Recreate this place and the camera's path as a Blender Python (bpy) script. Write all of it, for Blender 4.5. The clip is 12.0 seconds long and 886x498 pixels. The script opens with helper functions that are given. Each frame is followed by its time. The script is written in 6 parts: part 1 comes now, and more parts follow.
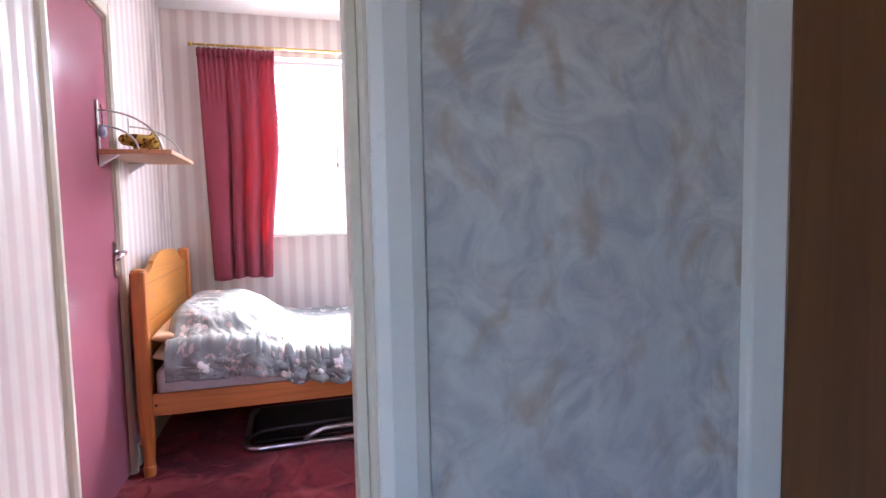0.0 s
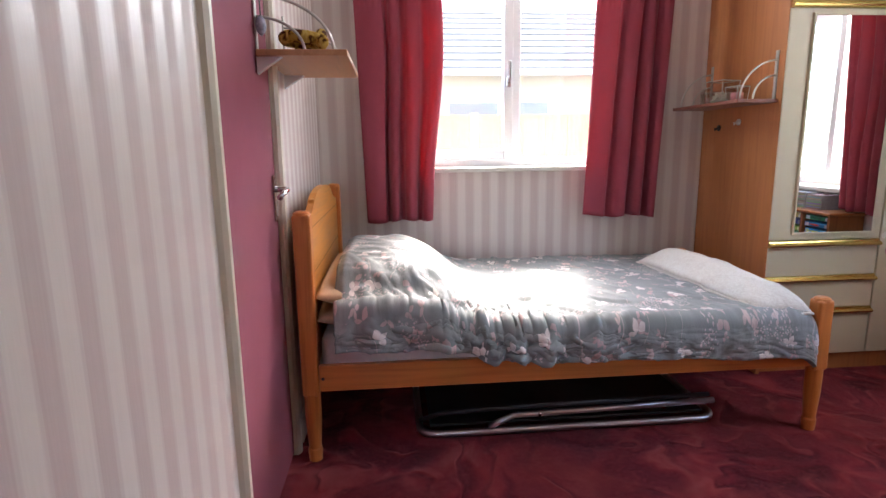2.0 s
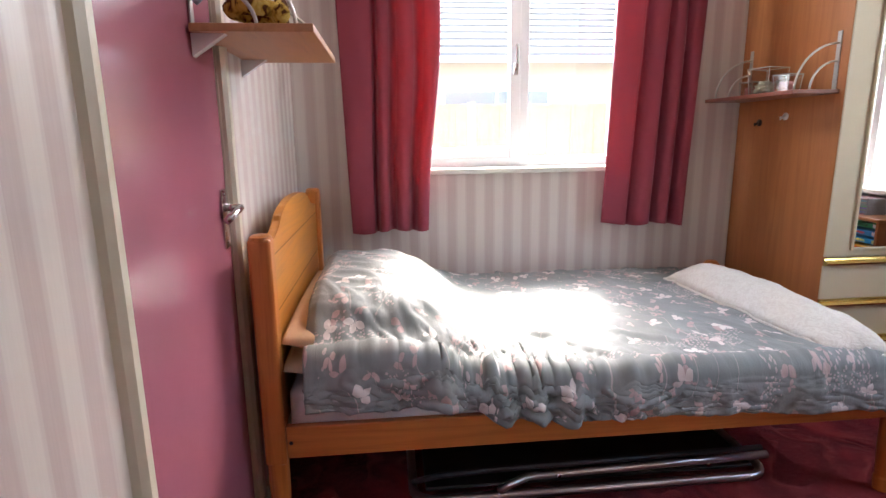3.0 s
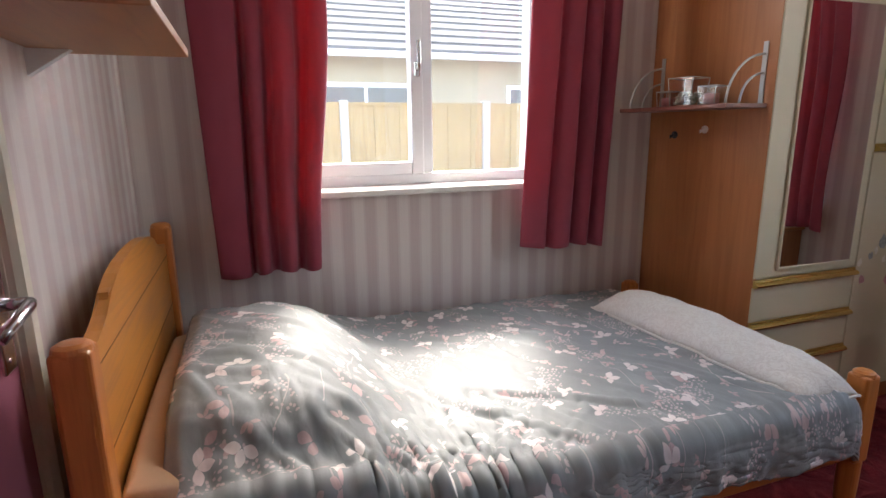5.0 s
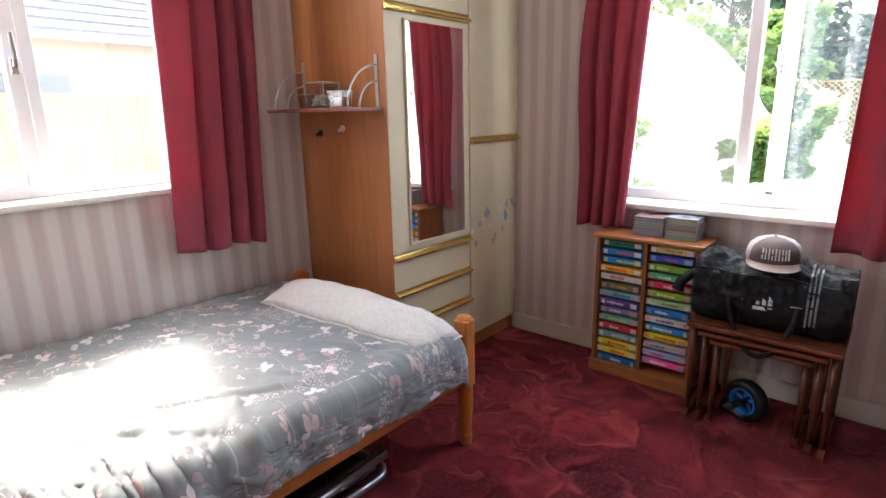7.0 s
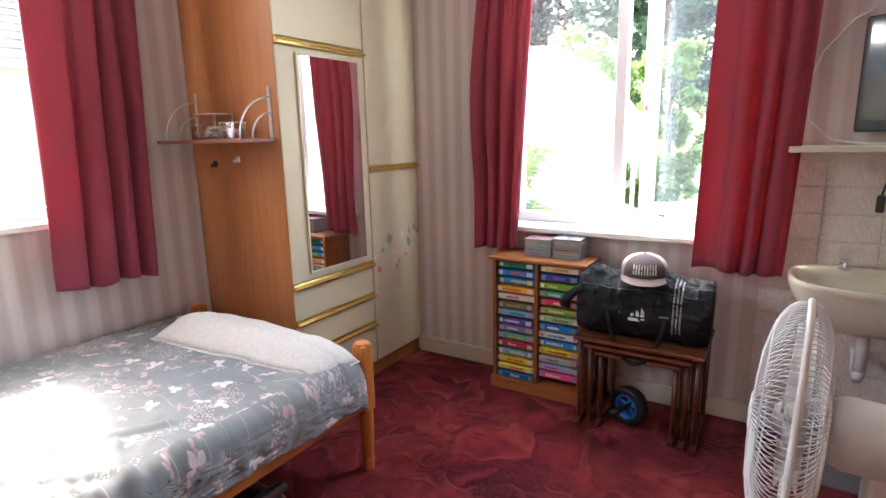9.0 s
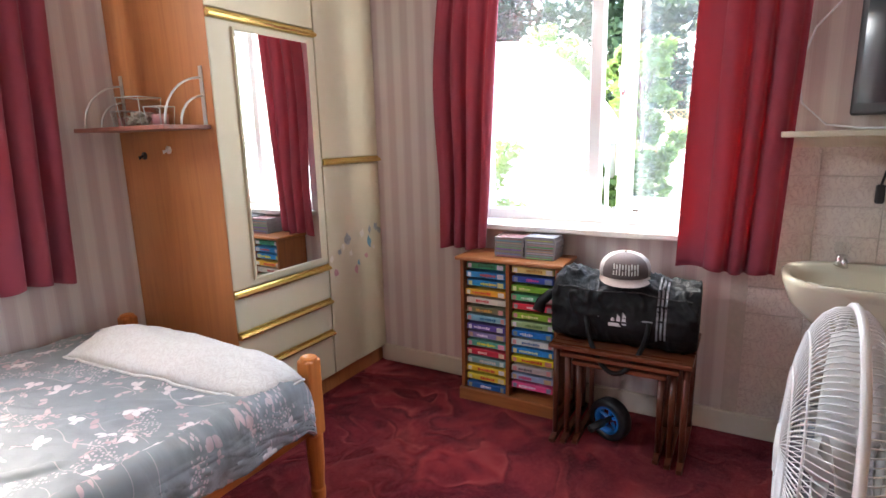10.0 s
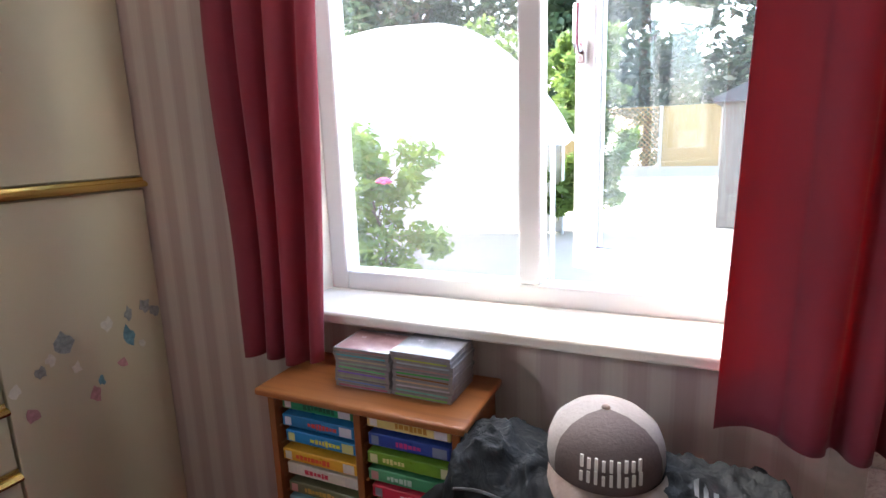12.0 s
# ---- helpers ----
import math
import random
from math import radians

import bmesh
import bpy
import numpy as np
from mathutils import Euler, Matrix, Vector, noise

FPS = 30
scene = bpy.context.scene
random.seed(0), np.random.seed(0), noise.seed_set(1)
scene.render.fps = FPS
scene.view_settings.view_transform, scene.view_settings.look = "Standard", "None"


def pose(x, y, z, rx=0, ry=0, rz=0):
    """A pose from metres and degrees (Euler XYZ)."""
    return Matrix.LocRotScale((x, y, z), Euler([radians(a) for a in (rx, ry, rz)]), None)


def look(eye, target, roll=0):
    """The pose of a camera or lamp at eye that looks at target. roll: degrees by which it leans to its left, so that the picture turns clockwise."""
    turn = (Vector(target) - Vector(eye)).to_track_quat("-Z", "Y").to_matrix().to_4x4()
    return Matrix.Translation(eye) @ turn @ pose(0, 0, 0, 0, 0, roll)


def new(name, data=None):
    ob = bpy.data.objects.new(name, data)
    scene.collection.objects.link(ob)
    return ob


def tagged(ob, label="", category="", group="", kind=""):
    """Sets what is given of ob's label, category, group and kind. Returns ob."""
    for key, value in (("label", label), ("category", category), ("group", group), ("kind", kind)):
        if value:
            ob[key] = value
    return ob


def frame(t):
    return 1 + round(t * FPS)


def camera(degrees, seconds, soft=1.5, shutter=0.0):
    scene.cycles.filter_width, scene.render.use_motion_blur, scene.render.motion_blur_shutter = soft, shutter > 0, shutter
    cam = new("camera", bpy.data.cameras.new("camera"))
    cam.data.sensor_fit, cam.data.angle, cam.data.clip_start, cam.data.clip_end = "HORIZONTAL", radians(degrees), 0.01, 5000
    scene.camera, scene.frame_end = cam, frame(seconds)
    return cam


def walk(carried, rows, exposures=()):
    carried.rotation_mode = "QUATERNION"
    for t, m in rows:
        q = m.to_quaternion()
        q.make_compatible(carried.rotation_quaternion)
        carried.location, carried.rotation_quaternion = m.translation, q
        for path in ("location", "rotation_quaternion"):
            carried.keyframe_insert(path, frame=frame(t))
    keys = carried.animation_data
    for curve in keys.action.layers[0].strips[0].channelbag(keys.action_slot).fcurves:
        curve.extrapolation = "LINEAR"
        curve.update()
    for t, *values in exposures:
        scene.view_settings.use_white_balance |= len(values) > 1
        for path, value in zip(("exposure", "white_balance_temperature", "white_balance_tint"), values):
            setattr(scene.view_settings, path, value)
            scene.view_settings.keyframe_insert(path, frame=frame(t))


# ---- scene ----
import itertools

cam = camera(78.6, 12.0)
PATH = [
    (0, (0.203, 0.061, 1.172), (0.742, 1.977, 1.027), -1.2),
    (0.5, (0.118, 0.184, 1.172), (0.457, 2.147, 1.006), -0.4),
    (1, (0.001, 0.388, 1.154), (0.234, 2.36, 0.922), -0.1),
    (1.5, (-0.067, 0.577, 1.161), (0.122, 2.543, 0.847), -0.2),
    (2, (-0.127, 0.803, 1.142), (0.047, 2.762, 0.779), -0.8),
    (2.5, (-0.153, 0.967, 1.147), (0.026, 2.925, 0.776), -0.8),
    (3, (-0.098, 1.225, 1.188), (0.093, 3.174, 0.784), -0.8),
    (3.2, (-0.057, 1.318, 1.174), (0.13, 3.276, 0.81), -1.7),
    (4.8, (-0.214, 1.762, 1.272), (0.397, 3.606, 0.847), 0.4),
    (5, (-0.161, 1.724, 1.268), (0.502, 3.560, 0.838), -0.6),
    (5.5, (-0.151, 1.718, 1.286), (0.794, 3.422, 0.834), -0.9),
    (6, (-0.104, 1.670, 1.318), (1.101, 3.190, 0.841), -1.0),
    (6.5, (-0.034, 1.595, 1.334), (1.376, 2.927, 0.844), -1.2),
    (7, (-0.02, 1.48, 1.321), (1.452, 2.742, 0.833), -1.2),
    (8.8, (-0.014, 1.344, 1.337), (1.629, 2.406, 0.925), -1.2),
    (9, (-0.008, 1.345, 1.343), (1.648, 2.391, 0.935), -1.3),
    (9.5, (0.059, 1.353, 1.328), (1.737, 2.366, 0.929), -1.4),
    (10, (0.235, 1.425, 1.279), (1.938, 2.393, 0.878), -1.4),
    (10.5, (0.522, 1.571, 1.283), (2.255, 2.485, 0.877), -1.3),
    (11, (0.86, 1.656, 1.27), (2.627, 2.497, 0.858), -1.5),
    (11.5, (1.209, 1.713, 1.28), (3.0, 2.506, 0.873), -1.6),
    (12, (1.568, 1.736, 1.277), (3.356, 2.539, 0.876), -2.0),
]
EXPOSURES = [(0.0, 5.2, 5900, 18), (0.5, 4.65, 5950, 17), (1.0, 4.5, 6050, 14), (2.0, 4.4, 6350, 11), (3.0, 4.45, 6500, 10), (5.0, 3.65, 6500, 10), (6.0, 4.15, 6500, 10), (7.0, 4.45, 6500, 10), (10.0, 4.75, 6500, 10), (11.0, 4.6, 6500, 10), (11.5, 4.4, 6500, 10), (12.0, 3.85, 6500, 10)]
walk(cam, [(t, look(eye, target, roll)) for t, eye, target, roll in PATH], EXPOSURES)

# ---- world and sun ----
NORTH_W, EAST_W = 0.72, 0.75
world = bpy.data.worlds.new("sky")
scene.world = world
world.use_nodes = True
wn, wl = world.node_tree.nodes, world.node_tree.links
sky = wn.new("ShaderNodeTexSky")
sky.sky_type = "NISHITA"
sky.sun_disc = False
sky.sun_elevation, sky.sun_rotation = radians(47), radians(24)
sky.dust_density = 3.0
wl.new(sky.outputs[0], wn["Background"].inputs[0])
wn["Background"].inputs[1].default_value = 0.15
sun = new("sun", bpy.data.lights.new("sun", "SUN"))
sun.data.energy, sun.data.angle, sun.data.color = 0.42, radians(11.0), (1.0, 0.95, 0.87)
sun.matrix_world = look((4.4, 10.0, 11.8), (0, 0, 0))


def sky_lamp(name, eye, target, width, height, watts):
    """A strip under a window's head that stands in for the sky's light."""
    lamp = new(name, bpy.data.lights.new(name, "AREA"))
    lamp.data.shape, lamp.data.size, lamp.data.size_y = "RECTANGLE", width, height
    lamp.data.energy, lamp.data.color = watts, (0.92, 0.97, 1.0)
    lamp.matrix_world = look(eye, target)
    return lamp


sky_lamp("window_light_north", (0.565, 3.93, 2.135), (0.565, 0.0, 1.2), 0.78, 0.11, NORTH_W)
sky_lamp("window_light_east", (2.76, 2.03, 2.075), (0.0, 2.03, 1.2), 0.72, 0.09, EAST_W)


# ---- materials ----
def mat(name, color, rough=0.6, metal=0.0, spec=0.5):
    m = bpy.data.materials.new(name)
    m.use_nodes = True
    b = m.node_tree.nodes["Principled BSDF"]
    b.inputs["Base Color"].default_value = (*color, 1)
    b.inputs["Roughness"].default_value = rough
    b.inputs["Metallic"].default_value = metal
    b.inputs["Specular IOR Level"].default_value = spec
    return m


class Net:
    """A short hand for building node trees."""

    def __init__(self, m):
        self.t = m.node_tree
        self.b = self.t.nodes["Principled BSDF"]

    def n(self, kind, **kw):
        node = self.t.nodes.new(kind)
        for k, v in kw.items():
            if k in node.inputs:
                node.inputs[k].default_value = v
        return node

    def link(self, a, b):
        self.t.links.new(a, b)

    def coord(self, kind="Object", scale=(1, 1, 1), rot=(0, 0, 0)):
        c = self.n("ShaderNodeTexCoord")
        mp = self.n("ShaderNodeMapping")
        mp.inputs["Scale"].default_value = scale
        mp.inputs["Rotation"].default_value = rot
        self.link(c.outputs[kind], mp.inputs[0])
        return mp.outputs[0]

    def noise(self, vec, scale, detail=4.0, rough=0.55, dist=0.0):
        n = self.n("ShaderNodeTexNoise", Scale=scale, Detail=detail, Roughness=rough, Distortion=dist)
        if vec is not None:
            self.link(vec, n.inputs["Vector"])
        return n.outputs["Fac"]

    def ramp(self, fac, stops):
        r = self.n("ShaderNodeValToRGB")
        e = r.color_ramp.elements
        while len(e) < len(stops):
            e.new(0.5)
        for el, (p, c) in zip(e, stops):
            el.position = p
            el.color = (*c, 1) if len(c) == 3 else c
        self.link(fac, r.inputs[0])
        return r.outputs[0]

    def mix(self, fac, a, b, mode="MIX"):
        m = self.n("ShaderNodeMix")
        m.data_type, m.blend_type = "RGBA", mode
        for sock, val in ((m.inputs[0], fac), (m.inputs[6], a), (m.inputs[7], b)):
            if isinstance(val, (int, float)):
                sock.default_value = val
            elif isinstance(val, tuple):
                sock.default_value = (*val, 1)
            else:
                self.link(val, sock)
        return m.outputs[2]

    def math(self, op, a, b=0.0, clamp=False):
        m = self.n("ShaderNodeMath")
        m.operation, m.use_clamp = op, clamp
        for sock, val in zip(m.inputs, (a, b)):
            if isinstance(val, (int, float)):
                sock.default_value = val
            else:
                self.link(val, sock)
        return m.outputs[0]

    def bump(self, height, strength=0.2, dist=0.01):
        bm_ = self.n("ShaderNodeBump", Strength=strength, Distance=dist)
        self.link(height, bm_.inputs["Height"])
        self.link(bm_.outputs[0], self.b.inputs["Normal"])

    def color(self, c):
        self.link(c, self.b.inputs["Base Color"])

    def rough(self, c, lo, hi):
        r = self.n("ShaderNodeMapRange")
        r.inputs[3].default_value, r.inputs[4].default_value = lo, hi
        self.link(c, r.inputs[0])
        self.link(r.outputs[0], self.b.inputs["Roughness"])


def speckled(name, color, rough=0.6, var=0.12, scale=12.0, bump=0.05, metal=0.0, spec=0.5, stretch=(1, 1, 1)):
    m = mat(name, color, rough, metal, spec)
    k = Net(m)
    v = k.coord("Object", stretch)
    f = k.noise(v, scale, 6)
    g = k.noise(v, scale * 0.13, 3)
    lo = tuple(c * (1 - var) for c in color)
    hi = tuple(min(1, c * (1 + var)) for c in color)
    c1 = k.ramp(f, [(0.3, lo), (0.7, hi)])
    k.color(k.mix(0.35, c1, k.ramp(g, [(0.35, lo), (0.65, hi)])))
    k.rough(f, max(0.02, rough - 0.08), min(1, rough + 0.08))
    if bump:
        k.bump(f, bump, 0.004)
    return m


def wood(name, dark, light, rough=0.4, scale=1.0, axis=2, knots=False):
    m = mat(name, light, rough)
    k = Net(m)
    st = [14.0, 14.0, 14.0]
    st[axis] = 0.9
    v = k.coord("Object", tuple(c * scale for c in st))
    f = k.noise(v, 2.2, 8, 0.6, 1.2)
    g = k.noise(k.coord("Object", tuple(c * scale * 5 for c in st)), 3.0, 3)
    big = k.noise(k.coord("Object"), 1.3, 2)
    c1 = k.ramp(f, [(0.3, dark), (0.52, light), (0.7, tuple(min(1, c * 1.12) for c in light))])
    c2 = k.mix(k.math("MULTIPLY", g, 0.25), c1, dark)
    c3 = k.mix(0.25, c2, k.ramp(big, [(0.35, dark), (0.65, light)]))
    if knots:
        vo = k.n("ShaderNodeTexVoronoi", Scale=4.3)
        vo.inputs["Randomness"].default_value = 1.0
        kv = [1.0, 1.0, 1.0]
        kv[axis] = 0.75
        k.link(k.coord("Object", tuple(kv)), vo.inputs["Vector"])
        kn = k.ramp(vo.outputs["Distance"], [(0.05, (0.0, 0.0, 0.0)), (0.085, (1.0, 1.0, 1.0))])
        c3 = k.mix(kn, (0.09, 0.025, 0.01), c3)
    k.color(c3)
    k.rough(f, rough - 0.06, rough + 0.1)
    k.bump(g, 0.06, 0.002)
    return m


def wallpaper(name, axis):
    m = mat(name, (0.7, 0.64, 0.62), 0.5)
    k = Net(m)
    v = k.coord("Object")
    sep = k.n("ShaderNodeSeparateXYZ")
    k.link(v, sep.inputs[0])
    u = k.math("FRACT", k.math("DIVIDE", sep.outputs[axis], 0.094))
    cream, mauve, line = (0.71, 0.635, 0.585), (0.585, 0.470, 0.445), (0.64, 0.55, 0.515)
    st = k.ramp(u, [(0.0, mauve), (0.40, mauve), (0.43, line), (0.50, line), (0.53, cream), (0.90, cream), (0.94, line)])
    tone = k.noise(v, 1.2, 3)
    streak_v = [60.0, 60.0, 1.5]
    fine = k.noise(k.coord("Object", tuple(streak_v)), 4.0, 3)
    c = k.mix(0.10, st, k.ramp(fine, [(0.3, (0.42, 0.35, 0.34)), (0.7, (0.80, 0.76, 0.73))]))
    c = k.mix(k.math("MULTIPLY", tone, 0.12), c, (0.52, 0.44, 0.42))
    k.color(c)
    sheen = k.ramp(u, [(0.40, (0.62, 0.62, 0.62)), (0.55, (0.36, 0.36, 0.36)), (0.92, (0.36, 0.36, 0.36)), (0.97, (0.62, 0.62, 0.62))])
    k.link(sheen, k.b.inputs["Roughness"])
    k.bump(fine, 0.05, 0.002)
    return m


M_STRIPE_X = wallpaper("striped wallpaper x", 0)
M_STRIPE_Y = wallpaper("striped wallpaper y", 1)
M_CEIL = speckled("ceiling paint", (0.80, 0.79, 0.76), 0.9, 0.03, 30, 0.15)
M_WHITE = speckled("white gloss paint", (0.80, 0.77, 0.71), 0.3, 0.03, 8, 0.02)
M_CREAMTRIM = speckled("cream gloss paint", (0.68, 0.62, 0.50), 0.35, 0.05, 8, 0.03)
M_UPVC = speckled("white plastic", (0.82, 0.83, 0.84), 0.25, 0.02, 5, 0.0)
M_PINK = speckled("pink gloss paint", (0.40, 0.135, 0.185), 0.16, 0.05, 5, 0.03)
M_DOOR = wood("door veneer", (0.30, 0.125, 0.045), (0.40, 0.185, 0.075), 0.36, 0.7)
M_DOOREDGE = wood("door lipping", (0.16, 0.055, 0.018), (0.24, 0.09, 0.03), 0.4)
M_PINE = wood("orange pine", (0.43, 0.128, 0.026), (0.60, 0.205, 0.046), 0.34, 1.0, 2, True)
M_PINE_X = wood("orange pine rail", (0.43, 0.128, 0.026), (0.60, 0.205, 0.046), 0.34, 1.0, 0, True)
M_PINE_Y = wood("orange pine board", (0.44, 0.155, 0.026), (0.62, 0.25, 0.046), 0.34, 1.0, 1, True)
M_WARDSIDE = wood("wardrobe veneer", (0.36, 0.125, 0.040), (0.46, 0.180, 0.062), 0.38, 0.8)
M_CREAM = speckled("cream laminate", (0.62, 0.555, 0.40), 0.50, 0.025, 3, 0.02)
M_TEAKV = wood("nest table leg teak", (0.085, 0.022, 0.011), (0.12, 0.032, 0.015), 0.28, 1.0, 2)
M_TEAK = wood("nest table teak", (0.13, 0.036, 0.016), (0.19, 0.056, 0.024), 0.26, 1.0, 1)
M_UNIT = wood("media unit wood", (0.25, 0.080, 0.024), (0.39, 0.145, 0.044), 0.32, 1.0, 1)
M_UNITV = wood("media unit upright", (0.21, 0.066, 0.022), (0.33, 0.115, 0.036), 0.34, 1.0, 2)
M_BRASS = mat("brass", (0.72, 0.50, 0.16), 0.28, 1.0)
M_GOLD = mat("gold handle strip", (0.80, 0.60, 0.20), 0.24, 1.0)
M_CHROME = mat("chrome", (0.75, 0.75, 0.76), 0.15, 1.0)
M_STEEL = speckled("brushed aluminium", (0.58, 0.55, 0.57), 0.32, 0.06, 40, 0.0, 1.0)
M_BLACK = speckled("black plastic", (0.015, 0.015, 0.017), 0.4, 0.2, 20)
M_MIRROR = mat("mirror", (0.93, 0.94, 0.93), 0.01, 1.0)
M_SHELF = wood("shelf veneer", (0.36, 0.16, 0.07), (0.50, 0.25, 0.12), 0.42, 1.0, 1)
M_SHELFDARK = wood("dark shelf", (0.16, 0.05, 0.035), (0.25, 0.085, 0.055), 0.4, 1.0, 1)
M_GREYPAINT = speckled("grey bracket paint", (0.52, 0.51, 0.48), 0.35, 0.04, 20, 0.0, 0.5)


def glass_mat(name, color=(1, 1, 1), rough=0.0, gloss=0.06, glare_veil=0.0):
    m = bpy.data.materials.new(name)
    m.use_nodes = True
    t = m.node_tree
    t.nodes.remove(t.nodes["Principled BSDF"])
    out = t.nodes["Material Output"]
    tr, gl, mx = (t.nodes.new(k) for k in ("ShaderNodeBsdfTransparent", "ShaderNodeBsdfGlossy", "ShaderNodeMixShader"))
    tr.inputs[0].default_value = (*color, 1)
    gl.inputs["Roughness"].default_value = rough
    mx.inputs[0].default_value = gloss
    t.links.new(tr.outputs[0], mx.inputs[1])
    t.links.new(gl.outputs[0], mx.inputs[2])
    t.links.new(mx.outputs[0], out.inputs[0])
    if glare_veil:
        # a thin translucent mix that imitates the pale glare of daylight over the panes
        du, m2 = t.nodes.new("ShaderNodeBsdfTranslucent"), t.nodes.new("ShaderNodeMixShader")
        du.inputs[0].default_value = (0.9, 0.92, 0.93, 1)
        m2.inputs[0].default_value = glare_veil
        t.links.new(mx.outputs[0], m2.inputs[1])
        t.links.new(du.outputs[0], m2.inputs[2])
        t.links.new(m2.outputs[0], out.inputs[0])
    return m


M_PANE = glass_mat("window glass", (0.97, 0.98, 0.98), glare_veil=0.018)
M_GLASSWARE = glass_mat("clear glassware", (0.96, 0.97, 0.96), 0.05, 0.08)


def carpet():
    m = mat("red sculpted carpet", (0.2, 0.02, 0.03), 0.95, 0, 0.1)
    k = Net(m)
    v = k.coord("Object")
    swirl = k.n("ShaderNodeTexNoise", Scale=2.2, Detail=2.0, Distortion=0.8)
    k.link(v, swirl.inputs["Vector"])

    def facets(scale, push, smooth):
        """Crushed pile: patches that lie in different directions, each with its light painted in and its slope."""
        off = k.n("ShaderNodeVectorMath")
        off.operation = "MULTIPLY_ADD"
        off.inputs[1].default_value = (push, push, 0)
        k.link(swirl.outputs["Color"], off.inputs[0])
        k.link(v, off.inputs[2])
        vo = k.n("ShaderNodeTexVoronoi", Scale=scale, Smoothness=smooth)
        vo.feature = "SMOOTH_F1"
        k.link(off.outputs[0], vo.inputs["Vector"])
        sc = k.n("ShaderNodeSeparateColor")
        k.link(vo.outputs["Color"], sc.inputs[0])
        return k.math("ADD", k.math("MULTIPLY", sc.outputs[0], 0.62), k.math("MULTIPLY", vo.outputs["Distance"], 0.55))

    saw = facets(5.5, 0.9, 0.22)
    saw2 = facets(11.0, 0.6, 0.30)
    big = k.noise(v, 1.1, 2, 0.5, 0.6)
    fibre = k.noise(v, 380, 2)
    tuft = k.noise(v, 60, 3)
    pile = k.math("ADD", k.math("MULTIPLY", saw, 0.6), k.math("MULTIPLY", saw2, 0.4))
    # near-black to pinkish red paints how the crushed pile catches light
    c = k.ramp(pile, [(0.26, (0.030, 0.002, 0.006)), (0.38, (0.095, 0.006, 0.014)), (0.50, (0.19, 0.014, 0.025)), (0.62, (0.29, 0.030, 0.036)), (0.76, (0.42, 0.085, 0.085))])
    bent = k.n("ShaderNodeVectorMath")
    bent.operation = "MULTIPLY_ADD"
    bent.inputs[1].default_value = (0.30, 0.30, 0)
    k.link(swirl.outputs["Color"], bent.inputs[0])
    k.link(v, bent.inputs[2])
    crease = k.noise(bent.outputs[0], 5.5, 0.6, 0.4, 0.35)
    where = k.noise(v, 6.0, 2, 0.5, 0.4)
    # pale streaks and dark dents: highlight and shade of the creases, painted as colour
    pile_light = k.math("MULTIPLY", k.ramp(crease, [(0.488, (0, 0, 0)), (0.515, (0.6, 0.6, 0.6)), (0.60, (0, 0, 0))]), k.ramp(where, [(0.42, (0, 0, 0)), (0.60, (1, 1, 1))]))
    pile_shade = k.math("MULTIPLY", k.ramp(crease, [(0.38, (0, 0, 0)), (0.472, (0.7, 0.7, 0.7)), (0.50, (0, 0, 0))]), k.ramp(where, [(0.36, (0, 0, 0)), (0.55, (1, 1, 1))]))
    c = k.mix(pile_shade, c, (0.028, 0.002, 0.006))
    c = k.mix(pile_light, c, (0.43, 0.085, 0.085))
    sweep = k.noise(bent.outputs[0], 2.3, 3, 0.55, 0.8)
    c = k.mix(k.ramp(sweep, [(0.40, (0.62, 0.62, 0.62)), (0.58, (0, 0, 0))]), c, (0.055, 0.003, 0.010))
    c = k.mix(k.ramp(big, [(0.50, (0, 0, 0)), (0.70, (0.3, 0.3, 0.3))]), c, (0.29, 0.030, 0.016))
    c = k.mix(k.ramp(tuft, [(0.48, (0, 0, 0)), (0.75, (0.45, 0.45, 0.45))]), c, (0.33, 0.05, 0.055))
    c = k.mix(k.math("MULTIPLY", fibre, 0.25), c, (0.05, 0.003, 0.008))
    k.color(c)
    k.b.inputs["Sheen Weight"].default_value = 0.25
    k.b.inputs["Sheen Tint"].default_value = (0.9, 0.3, 0.32, 1)
    k.bump(k.math("ADD", k.math("MULTIPLY", fibre, 0.2), k.math("ADD", k.math("MULTIPLY", pile, 2.0), k.math("MULTIPLY", pile_light, 0.5))), 0.75, 0.022)
    return m


M_CARPET = carpet()


def curtain_mat():
    m = mat("crimson curtain cloth", (0.33, 0.022, 0.045), 0.75, 0, 0.2)
    k = Net(m)
    v = k.coord("UV", (1, 1, 1))
    weave = k.noise(k.coord("Object", (400, 400, 60)), 1.0, 2)
    tone = k.noise(k.coord("Object", (1, 1, 0.3)), 3.0, 3)
    c = k.mix(k.math("MULTIPLY", tone, 0.4), (0.33, 0.064, 0.096), (0.25, 0.042, 0.066))
    k.color(c)
    k.b.inputs["Sheen Weight"].default_value = 0.15
    k.bump(weave, 0.08, 0.001)
    tr = k.n("ShaderNodeBsdfTranslucent")
    tr.inputs[0].default_value = (0.80, 0.012, 0.03, 1)
    mx = k.n("ShaderNodeMixShader")
    mx.inputs[0].default_value = 0.17
    k.link(k.b.outputs[0], mx.inputs[1])
    k.link(tr.outputs[0], mx.inputs[2])
    k.link(mx.outputs[0], k.t.nodes["Material Output"].inputs[0])
    return m


M_CURTAIN = curtain_mat()


